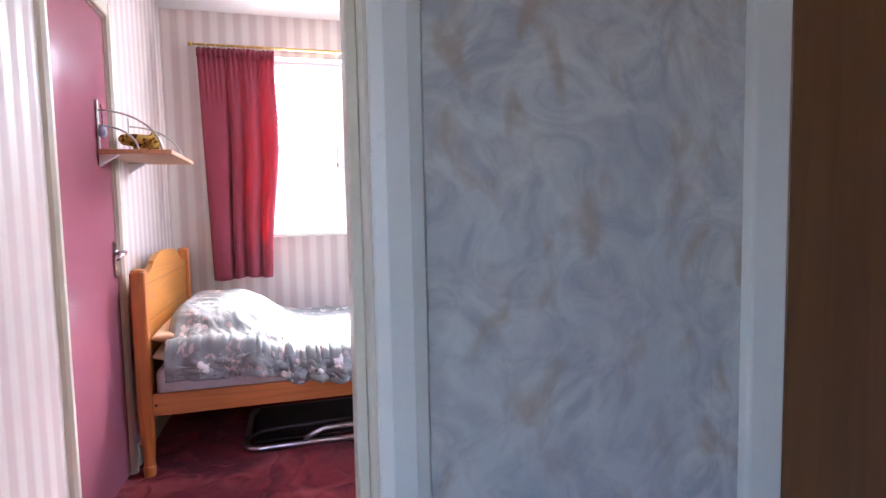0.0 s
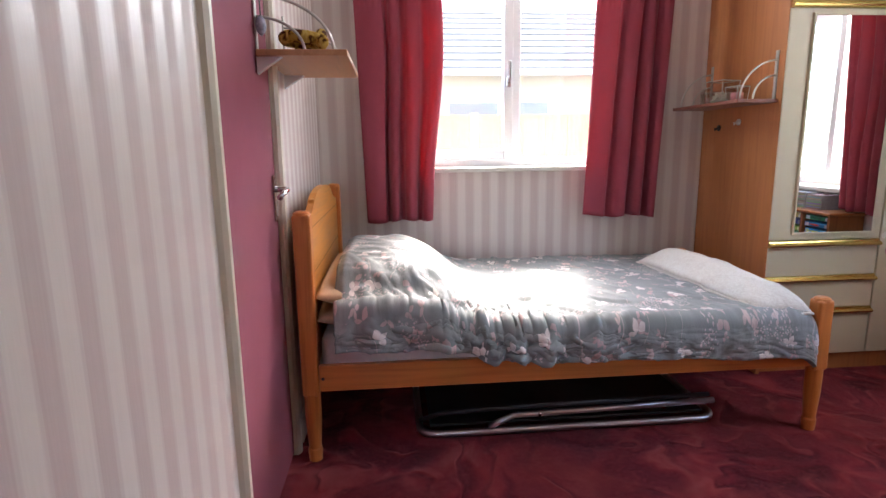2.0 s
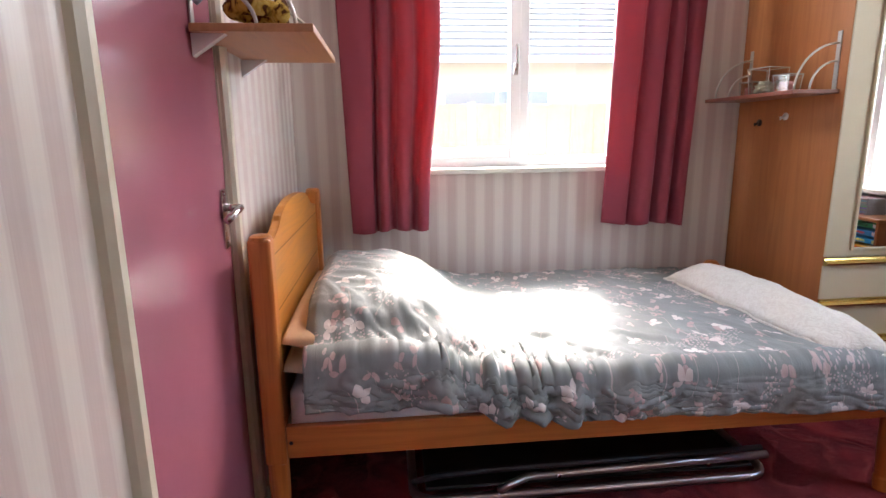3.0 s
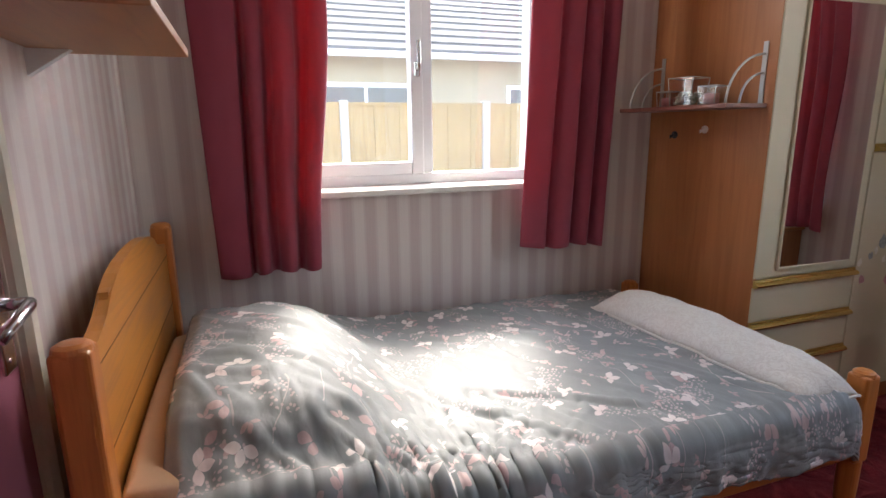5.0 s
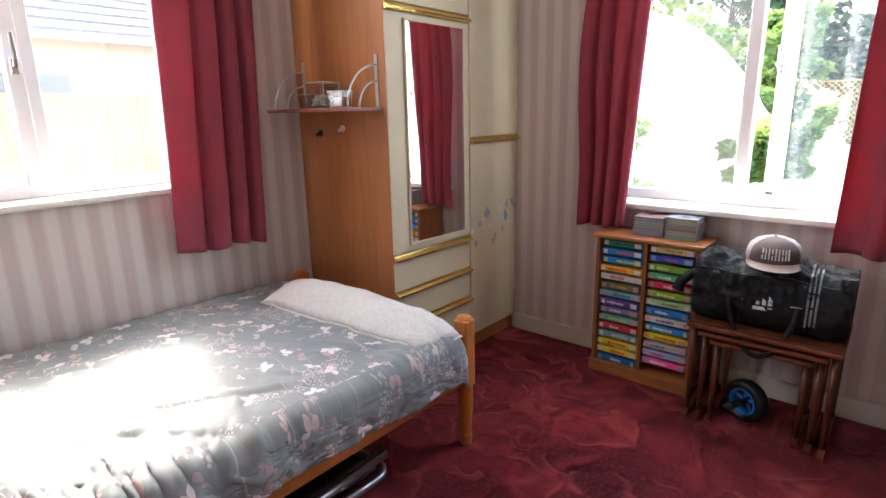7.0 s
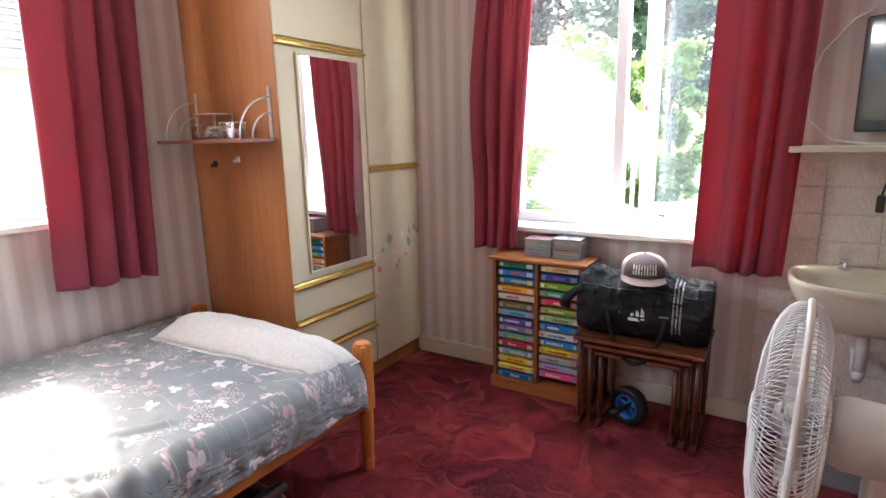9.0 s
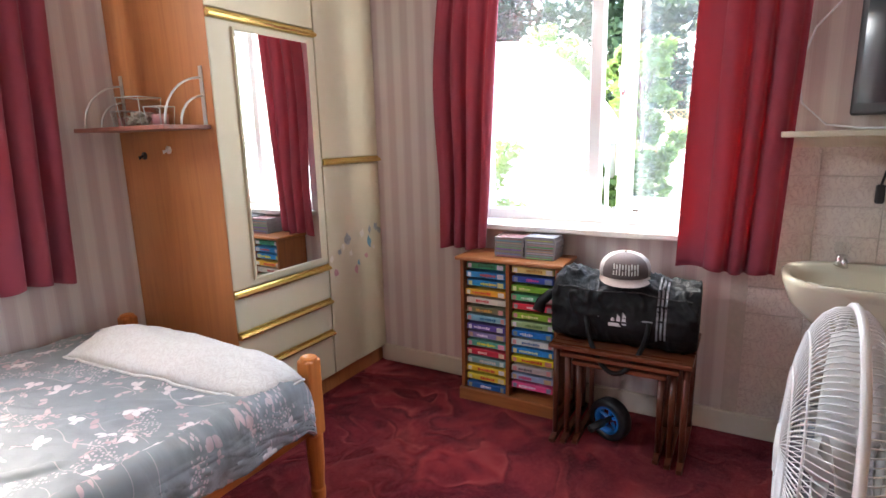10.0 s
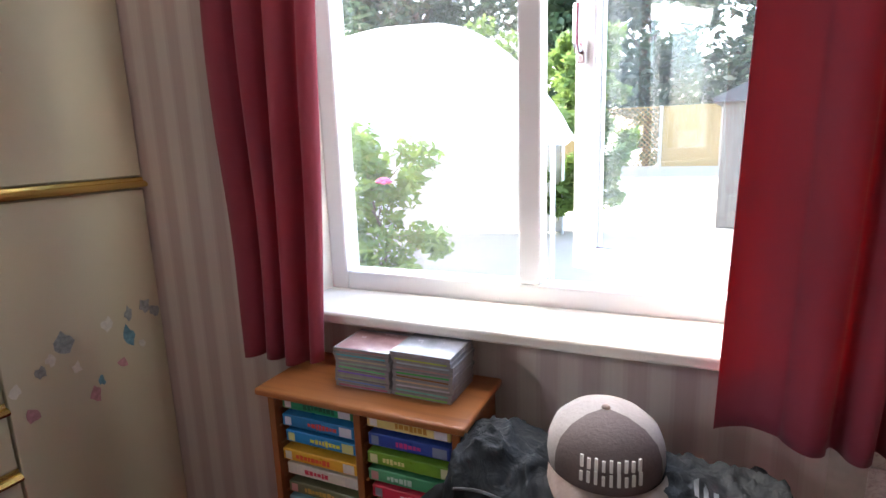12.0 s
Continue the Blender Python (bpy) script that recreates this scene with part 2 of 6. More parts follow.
# ---- mesh helpers ----
def part(name, bm, material, parent=None, label="", smooth=False):
    me = bpy.data.meshes.new(name)
    bmesh.ops.recalc_face_normals(bm, faces=bm.faces)
    if smooth:
        for f in bm.faces:
            f.smooth = True
    bm.to_mesh(me)
    bm.free()
    for one in (material if isinstance(material, (list, tuple)) else [material]):
        me.materials.append(one)
    ob = new(name, me)
    if parent is not None:
        ob.parent = parent
    if label:
        ob["label"] = label
    return ob


def thing(name, x=0, y=0, z=0, rz=0.0, label="", category="", group="", kind=""):
    e = new(name)
    e.empty_display_size = 0.1
    e.matrix_world = pose(x, y, z, 0, 0, rz)
    return tagged(e, label, category, group, kind)


def add_box(bm, lo, hi, bevel=0.0, seg=1, index=0):
    c = [(a + b) / 2 for a, b in zip(lo, hi)]
    s = [abs(b - a) for a, b in zip(lo, hi)]
    made = bmesh.ops.create_cube(bm, size=1.0, matrix=Matrix.LocRotScale(c, None, s))["verts"]
    faces = {f for v in made for f in v.link_faces}
    for f in faces:
        f.material_index = index
    if bevel:
        edges = list({e for v in made for e in v.link_edges})
        bmesh.ops.bevel(bm, geom=edges, offset=bevel, segments=seg, affect="EDGES", profile=0.5)


def box(name, lo, hi, material, parent=None, bevel=0.0, seg=1, label=""):
    bm = bmesh.new()
    add_box(bm, lo, hi, bevel, seg)
    return part(name, bm, material, parent, label)


def add_cone(bm, p0, p1, r0, r1, seg=16, cap=True):
    p0, p1 = Vector(p0), Vector(p1)
    d = p1 - p0
    m = Matrix.Translation((p0 + p1) / 2) @ d.to_track_quat("Z", "Y").to_matrix().to_4x4()
    bmesh.ops.create_cone(bm, cap_ends=cap, segments=seg, radius1=r0, radius2=r1, depth=d.length, matrix=m)


def rod(name, p0, p1, r0, material, parent=None, r1=None, seg=16, label=""):
    bm = bmesh.new()
    add_cone(bm, p0, p1, r0, r0 if r1 is None else r1, seg)
    return part(name, bm, material, parent, label, smooth=seg > 8)


def add_lathe(bm, profile, seg=32, m=Matrix.Identity(4)):
    rings = []
    for r, z in profile:
        rings.append([bm.verts.new(m @ Vector((r * math.cos(2 * math.pi * i / seg), r * math.sin(2 * math.pi * i / seg), z))) for i in range(seg)])
    for a, b in zip(rings, rings[1:]):
        for i in range(seg):
            j = (i + 1) % seg
            bm.faces.new((a[i], a[j], b[j], b[i]))
    for ring in (rings[0], rings[-1]) if profile[0] != profile[-1] else ():
        if (ring[0].co - ring[seg // 2].co).length > 1e-4:
            bm.faces.new(ring)
    bmesh.ops.remove_doubles(bm, verts=bm.verts, dist=1e-6)


def add_tube(bm, pts, r, seg=8, closed=False, taper=None):
    pts = [Vector(p) for p in pts]
    n = len(pts)
    rings = []
    up = Vector((0.123, 0.456, 0.88)).normalized()
    for i, p in enumerate(pts):
        a = pts[(i - 1) % n] if closed or i > 0 else p
        b = pts[(i + 1) % n] if closed or i < n - 1 else p
        d = (b - a).normalized()
        side = d.cross(up)
        if side.length < 1e-3:
            side = d.cross(Vector((1, 0, 0)))
        side.normalize()
        up2 = side.cross(d)
        rr = r * (taper(i / max(1, n - 1)) if taper else 1)
        rings.append([bm.verts.new(p + rr * (math.cos(2 * math.pi * k / seg) * side + math.sin(2 * math.pi * k / seg) * up2)) for k in range(seg)])
    pairs = list(zip(rings, rings[1:] + ([rings[0]] if closed else [])))
    for a, b in pairs[: n if closed else n - 1]:
        for i in range(seg):
            j = (i + 1) % seg
            bm.faces.new((a[i], a[j], b[j], b[i]))
    if not closed:
        bm.faces.new(rings[0])
        bm.faces.new(rings[-1])


def tube(name, pts, r, material, parent=None, seg=8, closed=False, label="", taper=None):
    bm = bmesh.new()
    add_tube(bm, pts, r, seg, closed, taper)
    return part(name, bm, material, parent, label, smooth=True)


def add_prism(bm, outline, axis, lo, hi, bevel=0.0):
    """A closed outline of (a, b) pairs pushed along an axis from lo to hi."""
    def at(a, b, c):
        return {"x": (c, a, b), "y": (a, c, b), "z": (a, b, c)}[axis]
    v0 = [bm.verts.new(at(a, b, lo)) for a, b in outline]
    v1 = [bm.verts.new(at(a, b, hi)) for a, b in outline]
    faces = [bm.faces.new(v0), bm.faces.new(v1)]
    n = len(outline)
    for i in range(n):
        faces.append(bm.faces.new((v0[i], v0[(i + 1) % n], v1[(i + 1) % n], v1[i])))
    if bevel:
        edges = [e for f in faces[:2] for e in f.edges]
        bmesh.ops.bevel(bm, geom=edges, offset=bevel, segments=2, affect="EDGES")


def setting(ob, label, category):
    return tagged(ob, label, category, kind="structure")


# ---- the room's shell ----
WEST, EAST, NORTH, SOUTH, CEIL = -0.53, 2.70, 3.87, 0.80, 2.46
HALL = 0.65          # the hall's face of the wall with the door
W1 = (-0.02, 1.13, 1.035, 2.20)   # north window: x0, x1, z0, z1
W2 = (1.43, 2.66, 0.86, 2.13)     # east window: y0, y1, z0, z1
THICK = 0.27

bm = bmesh.new()
for lo, hi in (((-1.95, -1.65), (1.9, 0.75)), ((WEST - 0.1, 0.75), (EAST + 0.1, NORTH + 0.1)), ((1.9, -0.45), (EAST + 0.1, 0.75))):
    add_box(bm, (*lo, -0.12), (*hi, 0.0))
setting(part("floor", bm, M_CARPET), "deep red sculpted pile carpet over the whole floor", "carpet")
setting(box("ceiling", (-2.0, -1.8, CEIL), (EAST + THICK, NORTH + THICK, CEIL + 0.25), M_CEIL), "plain white painted ceiling", "ceiling")

bm = bmesh.new()
x0, x1, z0, z1 = W1
for lo, hi in (((WEST - 0.12, NORTH, 0), (x0, NORTH + THICK, CEIL)), ((x1, NORTH, 0), (EAST + THICK, NORTH + THICK, CEIL)),
               ((x0, NORTH, 0), (x1, NORTH + THICK, z0)), ((x0, NORTH, z1), (x1, NORTH + THICK, CEIL))):
    add_box(bm, lo, hi)
setting(part("wall_north", bm, M_STRIPE_X), "wall with cream and mauve striped wallpaper round a window", "wall")
bm = bmesh.new()
y0, y1, z0, z1 = W2
for lo, hi in (((EAST, -0.4, 0), (EAST + THICK, y0, CEIL)), ((EAST, y1, 0), (EAST + THICK, NORTH, CEIL)),
               ((EAST, y0, 0), (EAST + THICK, y1, z0)), ((EAST, y0, z1), (EAST + THICK, y1, CEIL))):
    add_box(bm, lo, hi)
setting(part("wall_east", bm, M_STRIPE_Y), "wall with cream and mauve striped wallpaper round a garden window", "wall")

# west wall with the opening for the pink cupboard door
PY0, PY1, PZ = 2.11, 2.735, 2.02
bm = bmesh.new()
for lo, hi in (((WEST - 0.12, SOUTH, 0), (WEST, PY0 - 0.03, CEIL)), ((WEST - 0.12, PY1 + 0.03, 0), (WEST, NORTH, CEIL)), ((WEST - 0.12, PY0 - 0.03, PZ + 0.03), (WEST, PY1 + 0.03, CEIL))):
    add_box(bm, lo, hi)
setting(part("wall_west", bm, M_STRIPE_Y), "wall with cream and mauve striped wallpaper beside a pink door", "wall")
setting(box("wall_cupboard", (WEST - 0.75, PY0 - 0.1, 0), (WEST - 0.70, PY1 + 0.1, CEIL), M_CEIL), "plain back of the cupboard", "wall")

# south wall with the bedroom doorway and, on the hall side, mottled paper


def mottled():
    m = mat("mottled hall wallpaper", (0.5, 0.48, 0.46), 0.7)
    k = Net(m)
    v = k.coord("Object")
    a = k.noise(v, 9, 5, 0.6, 2.5)
    b = k.noise(k.coord("Object", (1, 1, 0.6)), 17, 3, 0.5, 0.5)
    d = k.noise(v, 4, 2, 0.5, 1.0)
    c = k.ramp(a, [(0.35, (0.42, 0.41, 0.42)), (0.5, (0.54, 0.52, 0.49)), (0.62, (0.61, 0.59, 0.55))])
    c = k.mix(k.ramp(b, [(0.56, (0, 0, 0)), (0.68, (0.60, 0.60, 0.60))]), c, (0.40, 0.28, 0.18))
    c = k.mix(k.ramp(d, [(0.5, (0, 0, 0)), (0.7, (0.4, 0.4, 0.4))]), c, (0.38, 0.38, 0.43))
    k.color(c)
    k.bump(a, 0.3, 0.004)
    return m


M_MOTTLED = mottled()
DX0, DX1, DZ = -0.56, 0.285, 2.02
bm = bmesh.new()
for lo, hi in (((-1.9, HALL + 0.004, 0), (DX0 - 0.03, SOUTH, CEIL)), ((DX1 + 0.03, HALL + 0.004, 0), (1.9, SOUTH, CEIL)), ((DX0 - 0.03, HALL + 0.004, DZ + 0.03), (DX1 + 0.03, SOUTH, CEIL))):
    add_box(bm, lo, hi)
setting(part("wall_south", bm, M_STRIPE_X), "striped wall with the bedroom doorway", "wall")
bm = bmesh.new()
for lo, hi in (((-1.9, HALL, 0), (DX0 - 0.03, HALL + 0.004, CEIL)), ((DX1 + 0.03, HALL, 0), (0.83, HALL + 0.004, CEIL)), ((DX0 - 0.03, HALL, DZ + 0.03), (DX1 + 0.03, HALL + 0.004, CEIL))):
    add_box(bm, lo, hi)
setting(part("wall_hall", bm, M_MOTTLED), "hall wall with mottled grey and beige wallpaper", "wall")
# south pieces leave an added, unseen opening that lets sky light brighten the hall
for nm, lo, hi in (("wall_hall_west", (-2.0, -1.7, 0), (-1.9, SOUTH, CEIL)), ("wall_hall_south", (-1.9, -1.7, 0), (-1.2, -1.6, CEIL)), ("wall_hall_south_2", (-0.5, -1.7, 0), (1.9, -1.6, CEIL)), ("wall_hall_south_3", (-1.2, -1.7, 0), (-0.5, -1.6, 0.95)), ("wall_hall_south_4", (-1.2, -1.7, 1.78), (-0.5, -1.6, CEIL)), ("wall_hall_east", (1.8, -1.6, 0), (1.9, HALL - 0.01, CEIL))):
    setting(box(nm, lo, hi, M_MOTTLED), "hall wall with mottled grey and beige wallpaper", "wall")
setting(box("wall_alcove", (1.9, -0.5, 0), (EAST + THICK, -0.4, CEIL), M_STRIPE_X), "plain striped wall that closes the corner", "wall")


def door_frame(name, x0, x1, top, label):
    """A lining with stops and hall-side architrave round a doorway in the south wall."""
    e = thing(name, (x0 + x1) / 2, HALL, 0, label=label, category="door frame", kind="structure")
    w = (x1 - x0) / 2
    for s in (-1, 1):
        lo, hi = sorted((s * w, s * (w + 0.03)))
        box("jamb", (lo, -0.002, 0), (hi, SOUTH - HALL + 0.002, top), M_CREAMTRIM, e, 0.002)
        lo, hi = sorted((s * (w - 0.014), s * w))
        box("stop", (lo, 0.05, 0), (hi, 0.095, top), M_CREAMTRIM, e, 0.002)
        bm = bmesh.new()
        prof = [(0.0, 0.0), (0.0, -0.012), (0.014, -0.019), (0.04, -0.017), (0.056, -0.010), (0.060, 0.0)]
        add_prism(bm, [(s * (w + 0.004 + a), b) for a, b in prof], "z", 0, top + 0.07)
        part("architrave", bm, M_WHITE, e)
    box("head", (-w - 0.03, -0.002, top), (w + 0.03, SOUTH - HALL + 0.002, top + 0.03), M_CREAMTRIM, e, 0.002)
    box("head_architrave", (-w, -0.018, top + 0.004), (w, 0.0, top + 0.064), M_WHITE, e, 0.004)
    return e


door_frame("door_frame_1", DX0, DX1, DZ, "cream painted door frame between hall and bedroom")

# skirting boards
def skirting(name, pts):
    bm = bmesh.new()
    for lo, hi in pts:
        add_box(bm, lo, hi, 0.006, 2)
    return setting(part(name, bm, M_CREAMTRIM), "cream gloss painted skirting board along the carpet", "skirting")


skirting("baseboard_north", [((WEST, NORTH - 0.018, 0), (1.655, NORTH, 0.10))])
skirting("baseboard_east", [((EAST - 0.018, -0.3, 0), (EAST, 3.24, 0.10))])
skirting("baseboard_west", [((WEST, SOUTH, 0), (WEST + 0.018, PY0 - 0.085, 0.10)), ((WEST, PY1 + 0.085, 0), (WEST + 0.018, NORTH - 0.02, 0.10))])
skirting("baseboard_south", [((DX1 + 0.10, SOUTH, 0), (1.9, SOUTH + 0.018, 0.10))])


# ---- windows ----
def frame_ring(bm, a0, a1, z0, z1, c0, c1, w, axis, bevel=0.006):
    """Four bars of width w round a rectangle in a wall along x or y."""
    for lo, hi in (((a0, z0), (a0 + w, z1)), ((a1 - w, z0), (a1, z1)), ((a0 + w, z0), (a1 - w, z0 + w)), ((a0 + w, z1 - w), (a1 - w, z1))):
        if axis == "x":
            add_box(bm, (lo[0], c0, lo[1]), (hi[0], c1, hi[1]), bevel, 2)
        else:
            add_box(bm, (c0, lo[0], lo[1]), (c1, hi[0], hi[1]), bevel, 2)


def casement_handle(parent, along, place):
    """A white lever handle; along: the direction that it points in."""
    p, a = Vector(place), Vector(along)
    bm = bmesh.new()
    add_box(bm, p - Vector((0.012, 0.012, 0.03)), p + Vector((0.012, 0.012, 0.03)), 0.004, 2)
    add_tube(bm, [p, p + a * 0.03, p + a * 0.035 + Vector((0, 0, 0.02)), p + a * 0.035 + Vector((0, 0, 0.11))], 0.008)
    return part("window_handle", bm, M_CHROME, parent, "small chrome lever handle")


x0, x1, z0, z1 = W1
win = thing("window_1", (x0 + x1) / 2, NORTH, z0, label="white plastic casement window facing the neighbour's fence", category="window", kind="structure")
hx = (x1 - x0) / 2
H1 = z1 - z0
bm = bmesh.new()
frame_ring(bm, -hx, hx, 0, H1, 0.13, 0.20, 0.05, "x")
add_box(bm, (0.015, 0.13, 0.05), (0.065, 0.20, H1 - 0.05), 0.006, 2)
part("window_frame", bm, M_UPVC, win)
bm = bmesh.new()
frame_ring(bm, -hx + 0.045, 0.02, 0.045, H1 - 0.045, 0.115, 0.175, 0.055, "x")
sash = part("sash", bm, M_UPVC, win)
casement_handle(sash, (0, -1, 0), (-0.01, 0.11, 0.48))
box("pane", (-hx + 0.09, 0.145, 0.09), (-0.03, 0.149, H1 - 0.09), M_PANE, win).visible_shadow = False
box("pane", (0.06, 0.160, 0.045), (hx - 0.045, 0.164, H1 - 0.045), M_PANE, win).visible_shadow = False
bm = bmesh.new()
for s in (-1, 1):
    lo, hi = sorted((s * (hx - 0.003), s * hx))
    add_box(bm, (lo, 0.0, 0.0), (hi, 0.13, H1))
add_box(bm, (-hx, 0.0, H1 - 0.003), (hx, 0.13, H1))
part("reveal", bm, M_WHITE, win)
box("window_sill", (-hx - 0.03, -0.045, -0.022), (hx + 0.03, 0.135, 0.004), M_WHITE, win, 0.008, 3)

y0, y1, z0, z1 = W2
win = thing("window_2", EAST, (y0 + y1) / 2, z0, label="white plastic garden window with one casement pushed open", category="window", kind="structure")
hy = (y1 - y0) / 2
H2 = z1 - z0
bm = bmesh.new()
frame_ring(bm, -hy, hy, 0, H2, 0.13, 0.20, 0.055, "y")
MUL = 2.045 - (y0 + y1) / 2
add_box(bm, (0.13, MUL, 0.055), (0.20, MUL + 0.055, H2 - 0.055), 0.006, 2)
part("window_frame", bm, M_UPVC, win)
box("pane", (0.160, MUL + 0.05, 0.05), (0.164, hy - 0.05, H2 - 0.05), M_PANE, win).visible_shadow = False
# the open sash hangs on its southern stile and leans out into the garden
SW = MUL - (-hy + 0.06)
turn = Matrix.Translation((0.17, -hy + 0.06, 0)) @ Matrix.Rotation(radians(-20), 4, "Z")
bm = bmesh.new()
frame_ring(bm, 0.0, SW, 0.05, H2 - 0.05, 0.0, 0.06, 0.06, "y")
sash = part("sash", bm, M_UPVC, win, "outward opening casement standing ajar")
sash.matrix_basis = turn
casement_handle(sash, (-1, 0, 0), (-0.012, SW - 0.03, 0.62))
pane = box("pane", (0.028, 0.05, 0.10), (0.032, SW - 0.05, H2 - 0.10), M_PANE, sash)
pane.visible_shadow = False
gasket = bmesh.new()
frame_ring(gasket, 0.052, SW - 0.052, 0.102, H2 - 0.102, 0.024, 0.036, 0.008, "y", 0.0)
part("gasket", gasket, M_BLACK, sash, "black rubber seal")
gasket = bmesh.new()
frame_ring(gasket, MUL + 0.047, hy - 0.047, 0.047, H2 - 0.047, 0.150, 0.158, 0.006, "y", 0.0)
part("gasket", gasket, M_BLACK, win, "black rubber seal")
bm = bmesh.new()
for s in (-1, 1):
    lo, hi = sorted((s * (hy - 0.003), s * hy))
    add_box(bm, (0.0, lo, 0.0), (0.13, hi, H2))
add_box(bm, (0.0, -hy, H2 - 0.003), (0.13, hy, H2))
part("reveal", bm, M_WHITE, win)
box("window_sill", (-0.080, -hy - 0.01, -0.024), (0.135, hy + 0.03, 0.004), M_WHITE, win, 0.008, 3)


# ---- curtains ----
def curtain(name, top0, top1, bot0, bot1, ztop, zbot, depth, place, axis, folds, seed, label, pull=0.0):
    """A pleated curtain that hangs in soft folds; runs along x or y, its face turned into the room."""
    e = thing(name, *place, label=label, category="curtain", group="crimson curtains")
    n, rows = 150, 44
    total = sum(w for w, h in folds)
    starts = list(itertools.accumulate([0.0] + [w / total for w, h in folds]))

    def at(u, v, off):
        edge0 = top0 + (bot0 - top0) * v
        edge1 = top1 + (bot1 - top1) * v
        bulge = pull * math.sin(math.pi * min(1, v * 1.15)) ** 2
        a = edge0 + (edge1 - edge0) * u + bulge * (u if top1 > top0 else 1 - u)
        # the folds wander a little on their way down
        uu = min(0.9999, max(0.0, u + 0.018 * math.sin(3.1 * v + seed + 6 * u) * math.sin(math.pi * u)))
        i = max(q for q in range(len(folds)) if starts[q] <= uu)
        w = (uu - starts[i]) / (starts[i + 1] - starts[i])
        grow = 0.30 + 0.70 * min(1.0, v * 1.6)
        round_ = math.sin(math.pi * w) ** (0.55 if folds[i][1] > 0 else 0.9)
        d = -depth * grow * folds[i][1] * round_
        d += 0.30 * depth * (1 - min(1.0, v * 4)) * math.sin(2 * math.pi * 16 * u)
        d += 0.004 * math.sin(7 * v + 9 * u) + 0.003 * noise.noise(Vector((u * 9, v * 5, seed)))
        z = ztop + (zbot - ztop) * v + (0.006 * math.sin(9 * u + seed) + 0.012 * (u - 0.5) * (1 if seed % 2 else -1)) * v
        return (a, d + off, z) if axis == "x" else (d + off, a, z)

    bm = bmesh.new()
    uvl = bm.loops.layers.uv.new("UVMap")
    sheets = []
    for off in (0.0, 0.003):
        sheets.append([[bm.verts.new(at(i / n, j / rows, off)) for i in range(n + 1)] for j in range(rows + 1)])
    for sh in sheets:
        for j in range(rows):
            for i in range(n):
                bm.faces.new((sh[j][i], sh[j][i + 1], sh[j + 1][i + 1], sh[j + 1][i]))
    a, b = sheets
    for j in range(rows):
        for i in (0, n):
            bm.faces.new((a[j][i], a[j + 1][i], b[j + 1][i], b[j][i]))
    for i in range(n):
        bm.faces.new((a[rows][i], a[rows][i + 1], b[rows][i + 1], b[rows][i]))
        bm.faces.new((a[0][i], a[0][i + 1], b[0][i + 1], b[0][i]))
    part("cloth", bm, M_CURTAIN, e, smooth=True)
    bm = bmesh.new()
    for i in range(n):
        p, q = Vector(at(i / n, 0.0, 0.0)), Vector(at((i + 1) / n, 0.0, 0.0))
        o = Vector((0, -0.004, 0)) if axis == "x" else Vector((-0.004, 0, 0))
        vs = [bm.verts.new(c) for c in (p + o, q + o, q + o + Vector((0, 0, -0.055)), p + o + Vector((0, 0, -0.055)))]
        bm.faces.new(vs)
    bmesh.ops.remove_doubles(bm, verts=bm.verts, dist=1e-5)
    r = bmesh.ops.solidify(bm, geom=list(bm.faces), thickness=0.002)
    part("heading_tape", bm, M_CURTAIN, e, smooth=True)
    return e


CURT = NORTH - 0.098
curtain("curtain", -0.315, 0.150, -0.275, 0.085, 2.205, 0.755, 0.037, (0, CURT, 0), "x", [(1.5, 0.6), (0.3, -1.0), (0.6, 0.8), (0.35, -0.5), (0.8, 1.1), (0.4, -0.7), (0.8, 0.9)], 3, "crimson cotton curtain drawn aside, glowing where daylight passes through", 0.03)
curtain("curtain", 0.985, 1.415, 0.935, 1.350, 2.205, 0.755, 0.037, (0, CURT, 0), "x", [(1.3, 0.6), (0.3, -0.6), (1.0, 0.9), (0.28, -1.0), (0.6, 1.1), (0.3, -0.9), (0.55, 0.9)], 8, "crimson cotton curtain drawn aside by the wardrobe, ending below the sill")
CURE = EAST - 0.118
curtain("curtain", 2.735, 2.425, 2.775, 2.52, 2.22, 0.742, 0.028, (CURE, 0, 0), "y", [(0.9, 0.7), (0.3, -0.8), (0.6, 0.8), (0.3, -0.9), (0.8, 1.1), (0.3, -0.5), (0.6, 0.8)], 5, "narrow crimson curtain hanging over the video shelf", 0.04)
curtain("curtain", 1.63, 1.265, 1.665, 1.315, 2.22, 0.738, 0.031, (CURE, 0, 0), "y", [(1.3, -0.5), (0.9, 1.1), (0.35, -0.7), (0.6, 0.9), (0.3, -0.9), (0.9, 1.0), (0.3, -0.4)], 12, "crimson cotton curtain hanging beside the washbasin")


